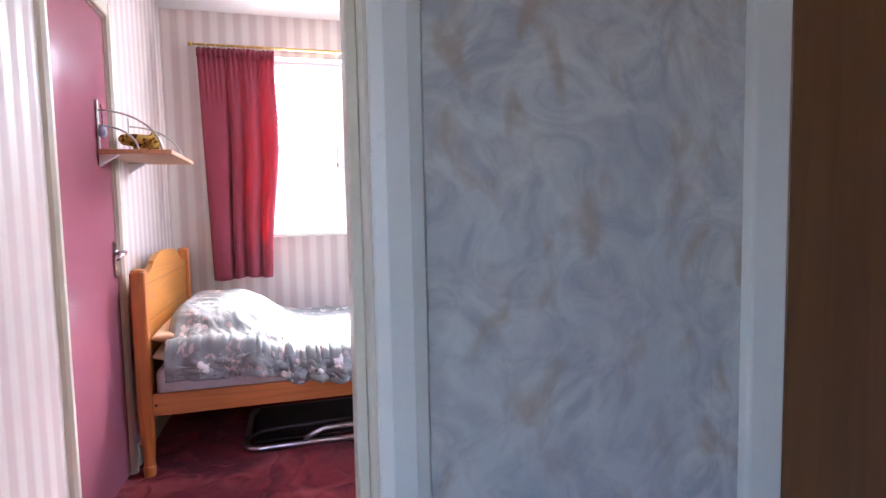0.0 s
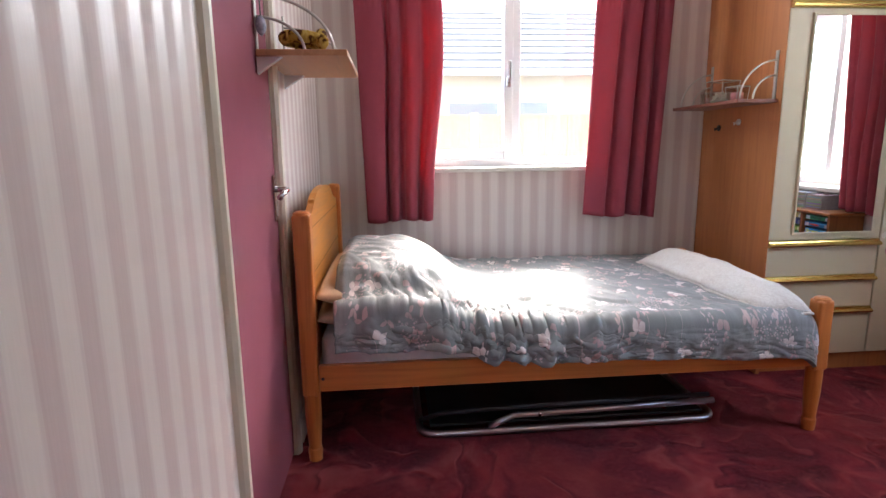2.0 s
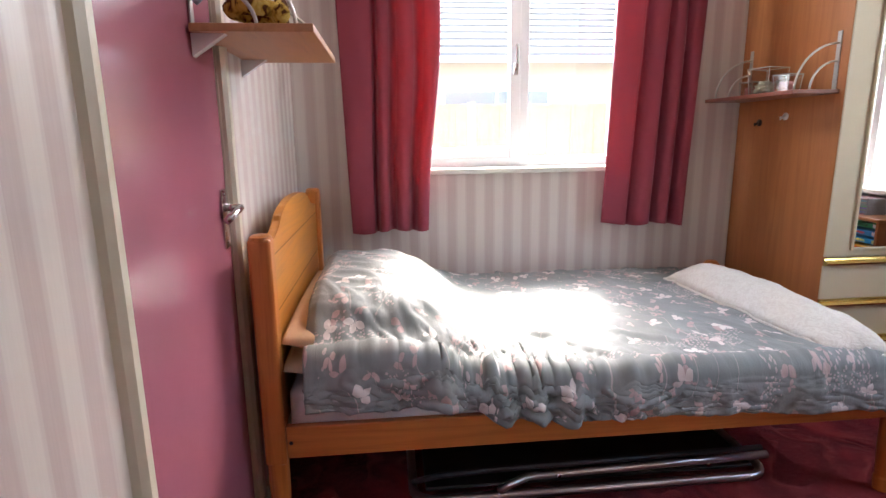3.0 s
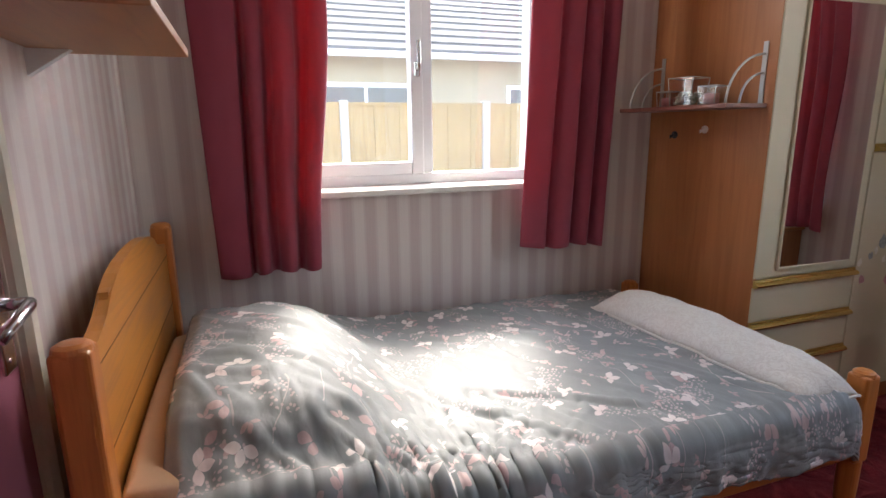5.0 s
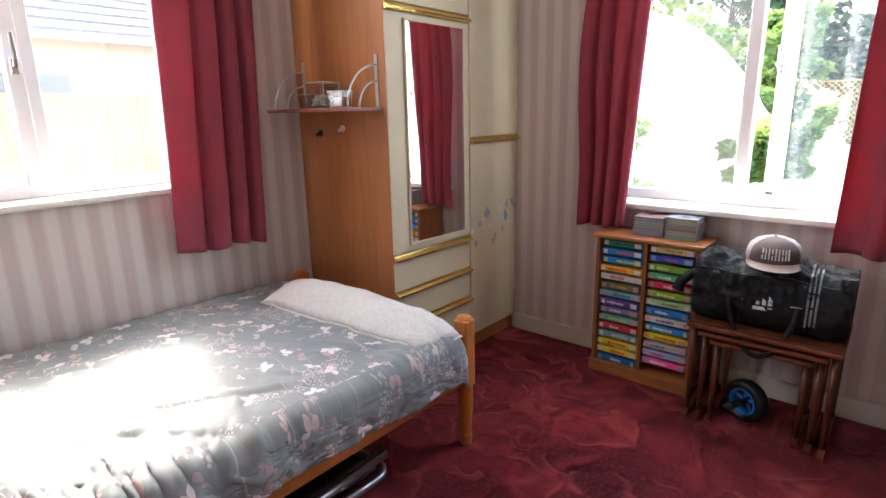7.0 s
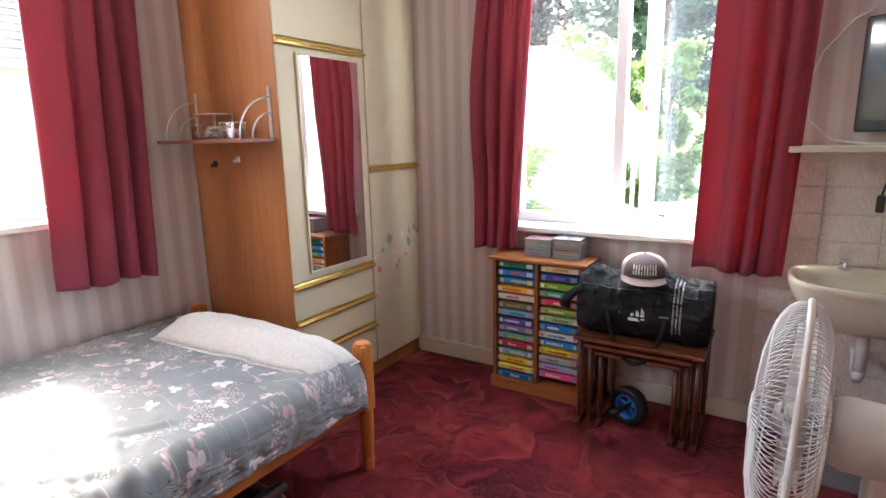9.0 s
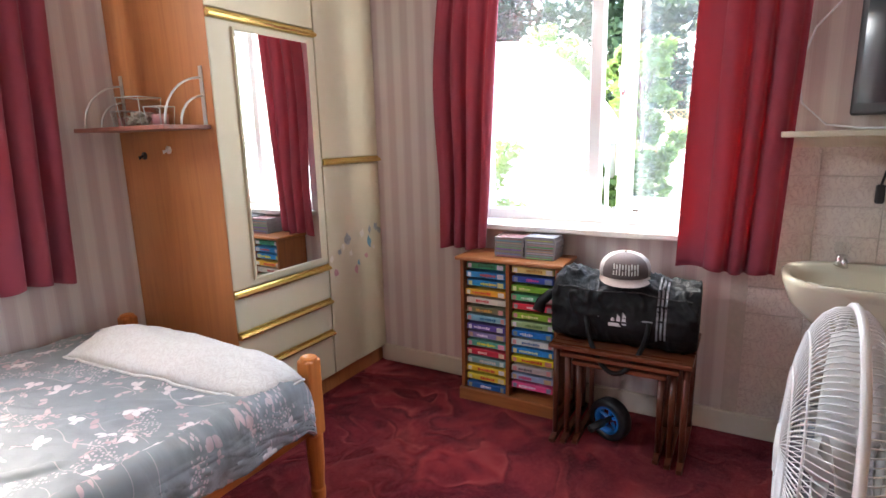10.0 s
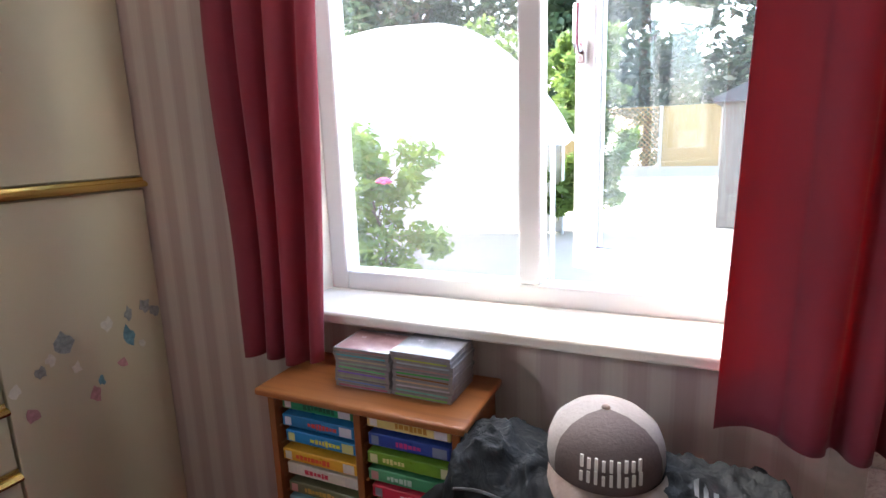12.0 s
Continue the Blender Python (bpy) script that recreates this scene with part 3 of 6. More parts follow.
def curtain_rail(place, a0, a1, axis, label):
    e = thing("curtain_rail", *place, label=label, category="curtain rail", group="curtain rails")
    q = (lambda a, d=0.0, z=0.0: (a, d, z)) if axis == "x" else (lambda a, d=0.0, z=0.0: (d, a, z))
    rod("rail", q(a0), q(a1), 0.008, M_BRASS, e)
    for a in (a0, a1):
        bm = bmesh.new()
        bmesh.ops.create_uvsphere(bm, u_segments=14, v_segments=8, radius=0.015, matrix=Matrix.Translation(q(a)))
        part("finial", bm, M_BRASS, e, smooth=True)
    n = 3
    for i in range(n):
        a = a0 + (a1 - a0) * (0.06 + 0.88 * i / (n - 1))
        bm = bmesh.new()
        add_tube(bm, [q(a), q(a, 0.05), q(a, 0.10)], 0.006)
        part("bracket", bm, M_WHITE, e)
    for i in range(18):
        a = a0 + 0.03 + (a1 - a0) * (0.26 * (i % 9) / 8 + (0.70 if i > 8 else 0.0))
        bm = bmesh.new()
        add_tube(bm, [Vector(q(a)) + Vector((0.0 if axis == "x" else 0.012 * math.cos(t), 0.012 * math.cos(t) if axis == "x" else 0.0, 0.012 * math.sin(t) - 0.004)) for t in [2 * math.pi * m / 10 for m in range(10)]], 0.0015, 5, True)
        part("ring", bm, M_WHITE, e)
    return e


curtain_rail((0, CURT, 2.225), -0.345, 1.45, "x", "slim brass curtain rail on white brackets")
curtain_rail((CURE, 0, 2.24), 1.23, 2.80, "y", "slim brass curtain rail on white brackets")


# ---- doors ----
def lever_handle(parent, place, way, out, metal, plate):
    """A lever on a long back plate. way: where the lever points; out: away from the door."""
    p, w, o = Vector(place), Vector(way), Vector(out)
    bm = bmesh.new()
    s = Vector((abs(w.x), abs(w.y), abs(w.z))) * 0.021 + Vector((abs(o.x), abs(o.y), abs(o.z))) * 0.004 + Vector((0, 0, 0.078))
    add_box(bm, p + o * 0.004 - s, p + o * 0.004 + s, 0.003, 2)
    pl = part("handle_plate", bm, plate, parent, "long metal back plate")
    bm = bmesh.new()
    add_cone(bm, p + o * 0.004 + Vector((0, 0, 0.03)), p + o * 0.045 + Vector((0, 0, 0.03)), 0.011, 0.009)
    add_tube(bm, [p + o * 0.045 + Vector((0, 0, 0.03)), p + o * 0.05 + w * 0.02 + Vector((0, 0, 0.03)), p + o * 0.05 + w * 0.06 + Vector((0, 0, 0.026)), p + o * 0.047 + w * 0.10 + Vector((0, 0, 0.018)), p + o * 0.040 + w * 0.112 + Vector((0, 0, 0.008))], 0.0095, 10)
    part("lever", bm, metal, pl, smooth=True)
    for dz in (-0.06, 0.065):
        bm = bmesh.new()
        add_cone(bm, p + o * 0.007 + Vector((0, 0, dz)), p + o * 0.010 + Vector((0, 0, dz)), 0.005, 0.004, 10)
        part("screw", bm, metal, pl)
    return pl


M_OLDBRASS = speckled("aged brass", (0.42, 0.26, 0.10), 0.35, 0.15, 60, 0.0, 1.0)
M_OLDCHROME = speckled("dull chrome", (0.55, 0.52, 0.53), 0.22, 0.1, 60, 0.0, 1.0)
DW = 0.88
ANG = 12.0
door = thing("door_1", 0.292, 0.85, 0.0, 0.0, label="flush wood-veneer bedroom door standing wide open", category="door", kind="structure")
door.matrix_world = Matrix.Translation((0.300, 0.838, 0.012)) @ Matrix.Rotation(radians(ANG), 4, "Z")
bm = bmesh.new()
add_box(bm, (0.004, 0.0, 0.0), (DW - 0.004, 0.040, 1.98), 0.001)
part("leaf", bm, M_DOOR, door)
for lo in (0.0, DW - 0.005):
    box("lipping", (lo, 0.0004, 0.0), (lo + 0.005, 0.0396, 1.98), M_DOOREDGE, door, 0.001, label="dark wooden edge strip")
lever_handle(door, (DW - 0.055, 0.040, 0.93), (-1, 0, 0), (0, 1, 0), M_BRASS, M_OLDBRASS)
lever_handle(door, (DW - 0.055, 0.0, 0.93), (-1, 0, 0), (0, -1, 0), M_BRASS, M_OLDBRASS)
box("latch_plate", (DW - 0.0005, 0.010, 0.87), (DW + 0.001, 0.030, 1.03), M_OLDBRASS, door)
for hz in (0.22, 1.72):
    rod("hinge", (-0.004, -0.004, hz), (-0.004, -0.004, hz + 0.09), 0.006, M_OLDCHROME, door)
# a small dark red hook high on the door's face
hook = thing("door_hook", label="small dark red wooden hook high on the door", category="hook")
hook.matrix_world = door.matrix_world @ Matrix.Translation((DW - 0.17, 0.040, 1.72))
bm = bmesh.new()
add_box(bm, (-0.014, 0.0, -0.075), (0.014, 0.010, 0.075), 0.006, 3)
part("plate", bm, speckled("dark red wood", (0.16, 0.025, 0.018), 0.4), hook)
tube("peg", [(0, 0.01, 0.02), (0, 0.03, 0.015), (0, 0.04, 0.03), (0, 0.04, 0.045)], 0.006, M_OLDCHROME, hook)

# the second hall door, closed; the hall's shade is painted into its darker veneer
door2 = thing("door_2", 0.85, HALL, 0.0, label="closed brown flush door in the dim hall", category="door", kind="structure")
box("architrave", (-0.065, -0.018, 0), (-0.005, 0.003, 2.09), M_WHITE, door2, 0.005, 2)
box("leaf", (0.0, -0.012, 0.012), (0.78, 0.003, 2.0), wood("shaded hall door veneer", (0.15, 0.060, 0.022), (0.22, 0.092, 0.034), 0.4, 0.7), door2, 0.002)
box("head", (-0.005, -0.018, 2.004), (0.80, 0.003, 2.09), M_WHITE, door2, 0.004)

# pink cupboard door in the west wall
pd = thing("door_3", WEST, (PY0 + PY1) / 2, 0.0, label="dusky pink gloss-painted cupboard door, closed", category="door", kind="structure")
pw = (PY1 - PY0) / 2
bm = bmesh.new()
add_box(bm, (-0.045, -pw, 0.012), (-0.004, pw, PZ - 0.004), 0.003, 2)
leaf = part("leaf", bm, M_PINK, pd)
for s in (-1, 1):
    lo, hi = sorted((s * (pw + 0.002), s * (pw + 0.032)))
    box("jamb", (-0.12, lo, 0), (0.0, hi, PZ), M_CREAMTRIM, pd, 0.001)
    bm = bmesh.new()
    prof = [(0.004, 0.0), (0.004, 0.010), (0.014, 0.020), (0.036, 0.021), (0.050, 0.012), (0.056, 0.0)]
    add_prism(bm, [(b, s * (pw + a)) for a, b in prof], "z", 0, PZ + 0.06)
    part("architrave", bm, M_CREAMTRIM, pd)
box("head", (-0.12, -pw - 0.03, PZ), (0.0, pw + 0.03, PZ + 0.03), M_CREAMTRIM, pd, 0.001)
box("head_architrave", (0.0, -pw, PZ + 0.004), (0.02, pw, PZ + 0.06), M_CREAMTRIM, pd, 0.004)
lever_handle(pd, (-0.004, pw - 0.045, 0.985), (0, -1, 0), (1, 0, 0), M_OLDCHROME, M_OLDCHROME)

# light switch with a clear cover, on the west wall
sw = thing("light_switch", WEST, 1.36, 1.395, label="white light switch in a clear plastic surround", category="light switch")
bm = bmesh.new()
add_box(bm, (0.0, -0.055, -0.085), (0.006, 0.055, 0.085), 0.004, 2)
part("surround", bm, M_GLASSWARE, sw, "clear plastic finger plate")
bm = bmesh.new()
add_box(bm, (0.0064, -0.043, -0.043), (0.018, 0.043, 0.043), 0.004, 2)
part("plate", bm, M_UPVC, sw)
bm = bmesh.new()
add_prism(bm, [(0.0184, -0.018), (0.024, -0.018), (0.020, 0.018), (0.0184, 0.018)], "y", -0.008, 0.008)
part("rocker", bm, M_UPVC, sw)
for dy in (-0.031, 0.031):
    rod("screw", (0.0184, dy, 0), (0.0195, dy, 0), 0.004, M_OLDCHROME, sw, seg=10)


# ---- wardrobe in the corner ----
WX0, WX1, WF = 1.665, EAST - 0.004, 3.225
wd = thing("wardrobe", (WX0 + WX1) / 2, (WF + NORTH) / 2, 0.0, label="tall cream fitted wardrobe with brown wooden side and gold strips", category="wardrobe")
ox, oy = (WX0 + WX1) / 2, (WF + NORTH) / 2


def wbox(name, lo, hi, material, bevel=0.0, seg=1, label="", parent=None):
    return box(name, (lo[0] - ox, lo[1] - oy, lo[2]), (hi[0] - ox, hi[1] - oy, hi[2]), material, parent or wd, bevel, seg, label)


SPLIT, WTOP = 2.245, 2.36
wbox("side_panel", (WX0, WF + 0.004, 0.0), (WX0 + 0.02, NORTH - 0.004, WTOP), M_WARDSIDE, 0.001, label="brown wood-veneer side")
wbox("carcass", (WX0 + 0.02, WF + 0.02, 0.09), (WX1, NORTH - 0.004, WTOP), M_CREAM)
wbox("plinth", (WX0 + 0.02, WF + 0.03, 0.0), (WX1, WF + 0.05, 0.09), M_WARDSIDE, label="brown wooden plinth")


def strip(z, x0, x1):
    bm = bmesh.new()
    prof = [(0.0, 0.0), (-0.020, 0.004), (-0.024, 0.012), (-0.016, 0.020), (-0.006, 0.022), (-0.004, 0.030), (0.0, 0.032)]
    add_prism(bm, [(WF + a - oy, z + b) for a, b in prof], "x", x0 - ox, x1 - ox)
    return part("handle_strip", bm, M_GOLD, wd, "gold anodised pull strip")


G = 0.004
wbox("upper_door", (WX0 + 0.002, WF, 1.782), (SPLIT - G, WF + 0.018, WTOP), M_CREAM, 0.002)
strip(1.745, WX0 + 0.002, SPLIT - G)
md = wbox("mirror_door", (WX0 + 0.002, WF, 0.686), (SPLIT - G, WF + 0.018, 1.742), M_CREAM, 0.002)
mirror = box("mirror", (-0.200, -0.0025, -0.495), (0.200, 0.0, 0.495), M_MIRROR, md, 0.0, 1, "tall rectangular mirror")
mirror.matrix_basis = pose(1.985 - ox, WF - 0.0042 - oy, 1.217, 0, 0, -1.0)
bm = bmesh.new()
frame_ring(bm, 1.776 - ox, 2.194 - ox, 0.712, 1.722, WF - 0.011 - oy, WF - oy, 0.010, "x", 0.002)
part("mirror_frame", bm, M_CREAM, md, "thin cream edge")
for zt, zb in ((0.648, 0.506), (0.472, 0.340), (0.306, 0.095)):
    wbox("drawer", (WX0 + 0.002, WF, zb), (SPLIT - G, WF + 0.018, zt), M_CREAM, 0.002)
    strip(zt + 0.001, WX0 + 0.002, SPLIT - G)
wbox("lower_door", (SPLIT + G, WF, 0.095), (WX1, WF + 0.018, 1.160), M_CREAM, 0.002)
strip(1.163, SPLIT + G, WX1)
wbox("upper_door", (SPLIT + G, WF, 1.198), (WX1, WF + 0.018, WTOP), M_CREAM, 0.002)

# torn sticker remains on the lower door
rnd = random.Random(4)
M_STICK = [speckled("sticker grey", (0.34, 0.36, 0.36), 0.6, 0.4, 90), speckled("sticker blue", (0.16, 0.34, 0.44), 0.5, 0.4, 80), speckled("sticker paper", (0.72, 0.68, 0.60), 0.7, 0.15, 90), speckled("sticker pink", (0.50, 0.25, 0.27), 0.6, 0.4, 90)]
SPOTS = [(2.27, 0.70, 2, 0.9), (2.30, 0.62, 3, 1.0), (2.33, 0.72, 0, 0.8), (2.40, 0.775, 0, 1.4), (2.42, 0.70, 2, 0.8), (2.46, 0.605, 3, 1.1), (2.48, 0.635, 1, 0.7), (2.52, 0.79, 2, 0.9), (2.55, 0.66, 3, 0.9), (2.58, 0.73, 1, 1.5), (2.59, 0.80, 0, 0.9), (2.62, 0.695, 2, 0.7), (2.645, 0.81, 0, 1.0), (2.675, 0.785, 0, 0.9), (2.36, 0.745, 2, 0.7)]
for sx, sz, k, size in SPOTS:
    bm = bmesh.new()
    n = 11
    pts = []
    for i in range(n):
        a = 2 * math.pi * i / n
        r = 0.017 * size * rnd.uniform(0.55, 1.25)
        pts.append((sx + r * math.cos(a), sz + 1.35 * r * math.sin(a)))
    add_prism(bm, pts, "y", WF - 0.0012, WF - 0.0002)
    st = part("sticker_remnant", bm, M_STICK[k])
    tagged(st, "torn remains of a paper sticker on the wardrobe door", "sticker", "torn stickers")

# two hooks on the wardrobe's side, under the shelf
for hy_, hz_, hm, lab in ((3.70, 1.235, M_BLACK, "small black stick-on hook"), (3.53, 1.258, M_UPVC, "small white stick-on hook")):
    hk = thing("wall_hook", WX0 + 0.003, hy_, hz_, label=lab + " on the wardrobe side", category="hook", group="stick-on hooks")
    rod("base", (0, 0, 0), (-0.009, 0, 0), 0.016, hm, hk)
    tube("hook", [(-0.006, 0, 0.004), (-0.02, 0, -0.004), (-0.028, 0, -0.012), (-0.028, 0, 0.0)], 0.005, hm, hk)


# ---- arched brackets and corner shelves ----
def arch(parent, y, depth, height, s, shelf_z):
    """A flat upright on the wall and two nested quarter arches springing out over the shelf; s: which way the shelf goes in x."""
    br = part("bracket", bmesh_upright(y, height, s, shelf_z), M_GREYPAINT, parent, "grey metal arched bracket")
    for k in (1.0, 0.62):
        pts = [(s * (depth * 0.86 * k) * math.sin(a), y, shelf_z + height * 0.80 * k * math.cos(a)) for a in [math.pi / 2 * i / 14 for i in range(15)]]
        pts = [(x, y, z) for x, y, z in pts]
        bm = bmesh.new()
        add_tube(bm, pts, 0.0045, 8)
        part("arch", bm, M_GREYPAINT, br, smooth=True)


def bmesh_upright(y, height, s, shelf_z):
    bm = bmesh.new()
    lo, hi = sorted((0.0, s * 0.005))
    add_box(bm, (lo, y - 0.010, shelf_z - 0.0), (hi, y + 0.010, shelf_z + height), 0.001)
    return bm


sh = thing("wall_shelf", WEST, 2.80, 1.425, label="small wooden shelf on arched grey metal brackets above the headboard", category="shelf")
box("board", (0.004, -0.26, 0.0), (0.275, 0.26, 0.018), M_SHELF, sh, 0.002, 2)
arch(sh, -0.225, 0.27, 0.20, 1, 0.018)
arch(sh, 0.225, 0.27, 0.20, 1, 0.018)
for y in (-0.225, 0.20):
    bm = bmesh.new()
    add_prism(bm, [(0.0, 0.0), (0.075, 0.0), (0.0, -0.05)], "y", y - 0.012, y + 0.012)
    part("support", bm, M_UPVC, sh, "white plastic angle support")

sh2 = thing("wall_shelf", WX0, 3.54, 1.335, label="dark wooden shelf on arched brackets on the wardrobe side", category="shelf")
box("board", (-0.20, -0.29, 0.0), (-0.002, 0.30, 0.016), M_SHELFDARK, sh2, 0.002, 2)
arch(sh2, -0.26, 0.20, 0.22, -1, 0.016)
arch(sh2, 0.26, 0.20, 0.22, -1, 0.016)


# ---- the bed ----
BX0, BX1, BY0, BY1 = -0.48, 1.56, 2.675, 3.80
bed = thing("bed", (BX0 + BX1) / 2, (BY0 + BY1) / 2, 0, label="single bed of orange lacquered pine with a shaped headboard", category="bed")
bx, by = (BX0 + BX1) / 2, (BY0 + BY1) / 2
P = 0.062


def bed_post(x, y, top):
    bm = bmesh.new()
    add_box(bm, (x - P / 2, y - P / 2, 0.26), (x + P / 2, y + P / 2, top - 0.010), 0.010, 3)
    add_lathe(bm, [(0.030, top - 0.030), (0.0315, top - 0.014), (0.029, top - 0.005), (0.020, top), (0.001, top + 0.002)], 24, Matrix.Translation((x, y, 0)))
    add_lathe(bm, [(0.024, 0.0), (0.027, 0.03), (0.027, 0.045), (0.023, 0.052), (0.030, 0.16), (0.031, 0.265)], 20, Matrix.Translation((x, y, 0)))
    return part("post", bm, M_PINE, bed)


for y in (BY0 + P / 2 - by, BY1 - P / 2 - by):
    bed_post(BX0 + P / 2 - bx, y, 0.938 if y < 0 else 0.968)
    bed_post(BX1 - P / 2 - bx, y, 0.555)
bm = bmesh.new()
yw = (BY1 - BY0) / 2 - P
prof = [(-yw, 0.33), (yw, 0.33)]
ogee = [(0.0, 0.900), (0.05, 0.902), (0.10, 0.910), (0.15, 0.924), (0.195, 0.942), (0.20, 0.956), (0.225, 0.960), (0.28, 0.976), (0.35, 0.986), (0.43, 0.991), (0.5, 0.992)]
half = [(-yw + 2 * yw * u, z) for u, z in ogee]
prof += [(-a, z) for a, z in half][:-1] + half[::-1]
add_prism(bm, prof, "x", BX0 + 0.018 - bx, BX0 + 0.044 - bx, 0.004)
part("headboard", bm, M_PINE_Y, bed)
for i in range(3):
    box("board_joint", (BX0 + 0.0442 - bx, -yw, 0.52 + 0.17 * i), (BX0 + 0.0450 - bx, yw, 0.5225 + 0.17 * i), M_DOOREDGE, bed)
for y0_, y1_ in ((BY0 + 0.012, BY0 + 0.036), (BY1 - 0.036, BY1 - 0.012)):
    box("side_rail", (BX0 + P - bx, y0_ - by, 0.275), (BX1 - P - bx, y1_ - by, 0.375), M_PINE_X, bed, 0.004, 2)
box("foot_rail", (BX1 - 0.045 - bx, -yw, 0.275), (BX1 - 0.02 - bx, yw, 0.40), M_PINE_Y, bed, 0.004, 2)
for i in range(9):
    xs = BX0 + 0.14 + i * 0.22 - bx
    box("slat", (xs, -yw + 0.0, 0.30), (xs + 0.07, yw, 0.318), M_PINE_Y, bed, 0.002)
for dx in (0.075, 1.95):
    rod("bolt", (BX0 + dx - bx if dx < 1 else BX1 - 0.075 - bx, BY0 + 0.011 - by, 0.325), (BX0 + dx - bx if dx < 1 else BX1 - 0.075 - bx, BY0 + 0.013 - by, 0.325), 0.006, M_BLACK, bed, seg=10)

# mattress, pillows, duvet
M_SHEET = speckled("pale mattress cloth", (0.62, 0.56, 0.54), 0.9, 0.06, 40, 0.1)
mt = thing("mattress", 0.535, by, 0.318, label="pale mattress lying on the bed slats", category="mattress")
bm = bmesh.new()
add_box(bm, (-0.945, -0.53, 0.0), (0.945, 0.53, 0.165), 0.035, 4)
part("cover", bm, M_SHEET, mt, smooth=True)


def soft_pad(name, size, parent, material, seed, wrinkle=0.006, power=2.6):
    """A stuffed pillow: a rounded slab, thin at the seams."""
    bm = bmesh.new()
    n, m = 36, 26
    grid = {}
    for side in (1, -1):
        for j in range(m + 1):
            for i in range(n + 1):
                u, v = 2 * i / n - 1, 2 * j / m - 1
                t = max(0.0, (1 - abs(u) ** power) * (1 - abs(v) ** power)) ** 0.45
                w = wrinkle * noise.noise(Vector((u * 3 + seed, v * 3, side)))
                z = side * (size[2] / 2) * t + w * t
                key = (i, j, side if 0 < i < n and 0 < j < m else 0)
                if key not in grid:
                    grid[key] = bm.verts.new((u * size[0] / 2 * (1 - 0.04 * v * v), v * size[1] / 2 * (1 - 0.04 * u * u), z))
    for side in (1, -1):
        for j in range(m):
            for i in range(n):
                vs = [grid[(a, b, side if 0 < a < n and 0 < b < m else 0)] for a, b in ((i, j), (i + 1, j), (i + 1, j + 1), (i, j + 1))]
                if len(set(vs)) == 4:
                    bm.faces.new(vs)
    return part(name, bm, material, parent, smooth=True)


M_PILLOW = speckled("peach pillow cotton", (0.62, 0.42, 0.27), 0.85, 0.08, 14, 0.2)
M_PILLOW2 = speckled("cream pillow cotton", (0.68, 0.56, 0.42), 0.85, 0.08, 14, 0.2)
for i, (x, z, tilt, mm) in enumerate(((-0.245, 0.528, 2, M_PILLOW2), (-0.245, 0.600, 6, M_PILLOW))):
    pw_ = thing("pillow", x, 3.15, z, label="peach cotton pillow tucked under the duvet" if i else "cream cotton pillow lying on the mattress", category="pillow", group="pillows")
    pad = soft_pad("case", (0.37, 0.90, 0.10), pw_, mm, i)
    pad.matrix_basis = Matrix.Rotation(radians(tilt), 4, "Y")


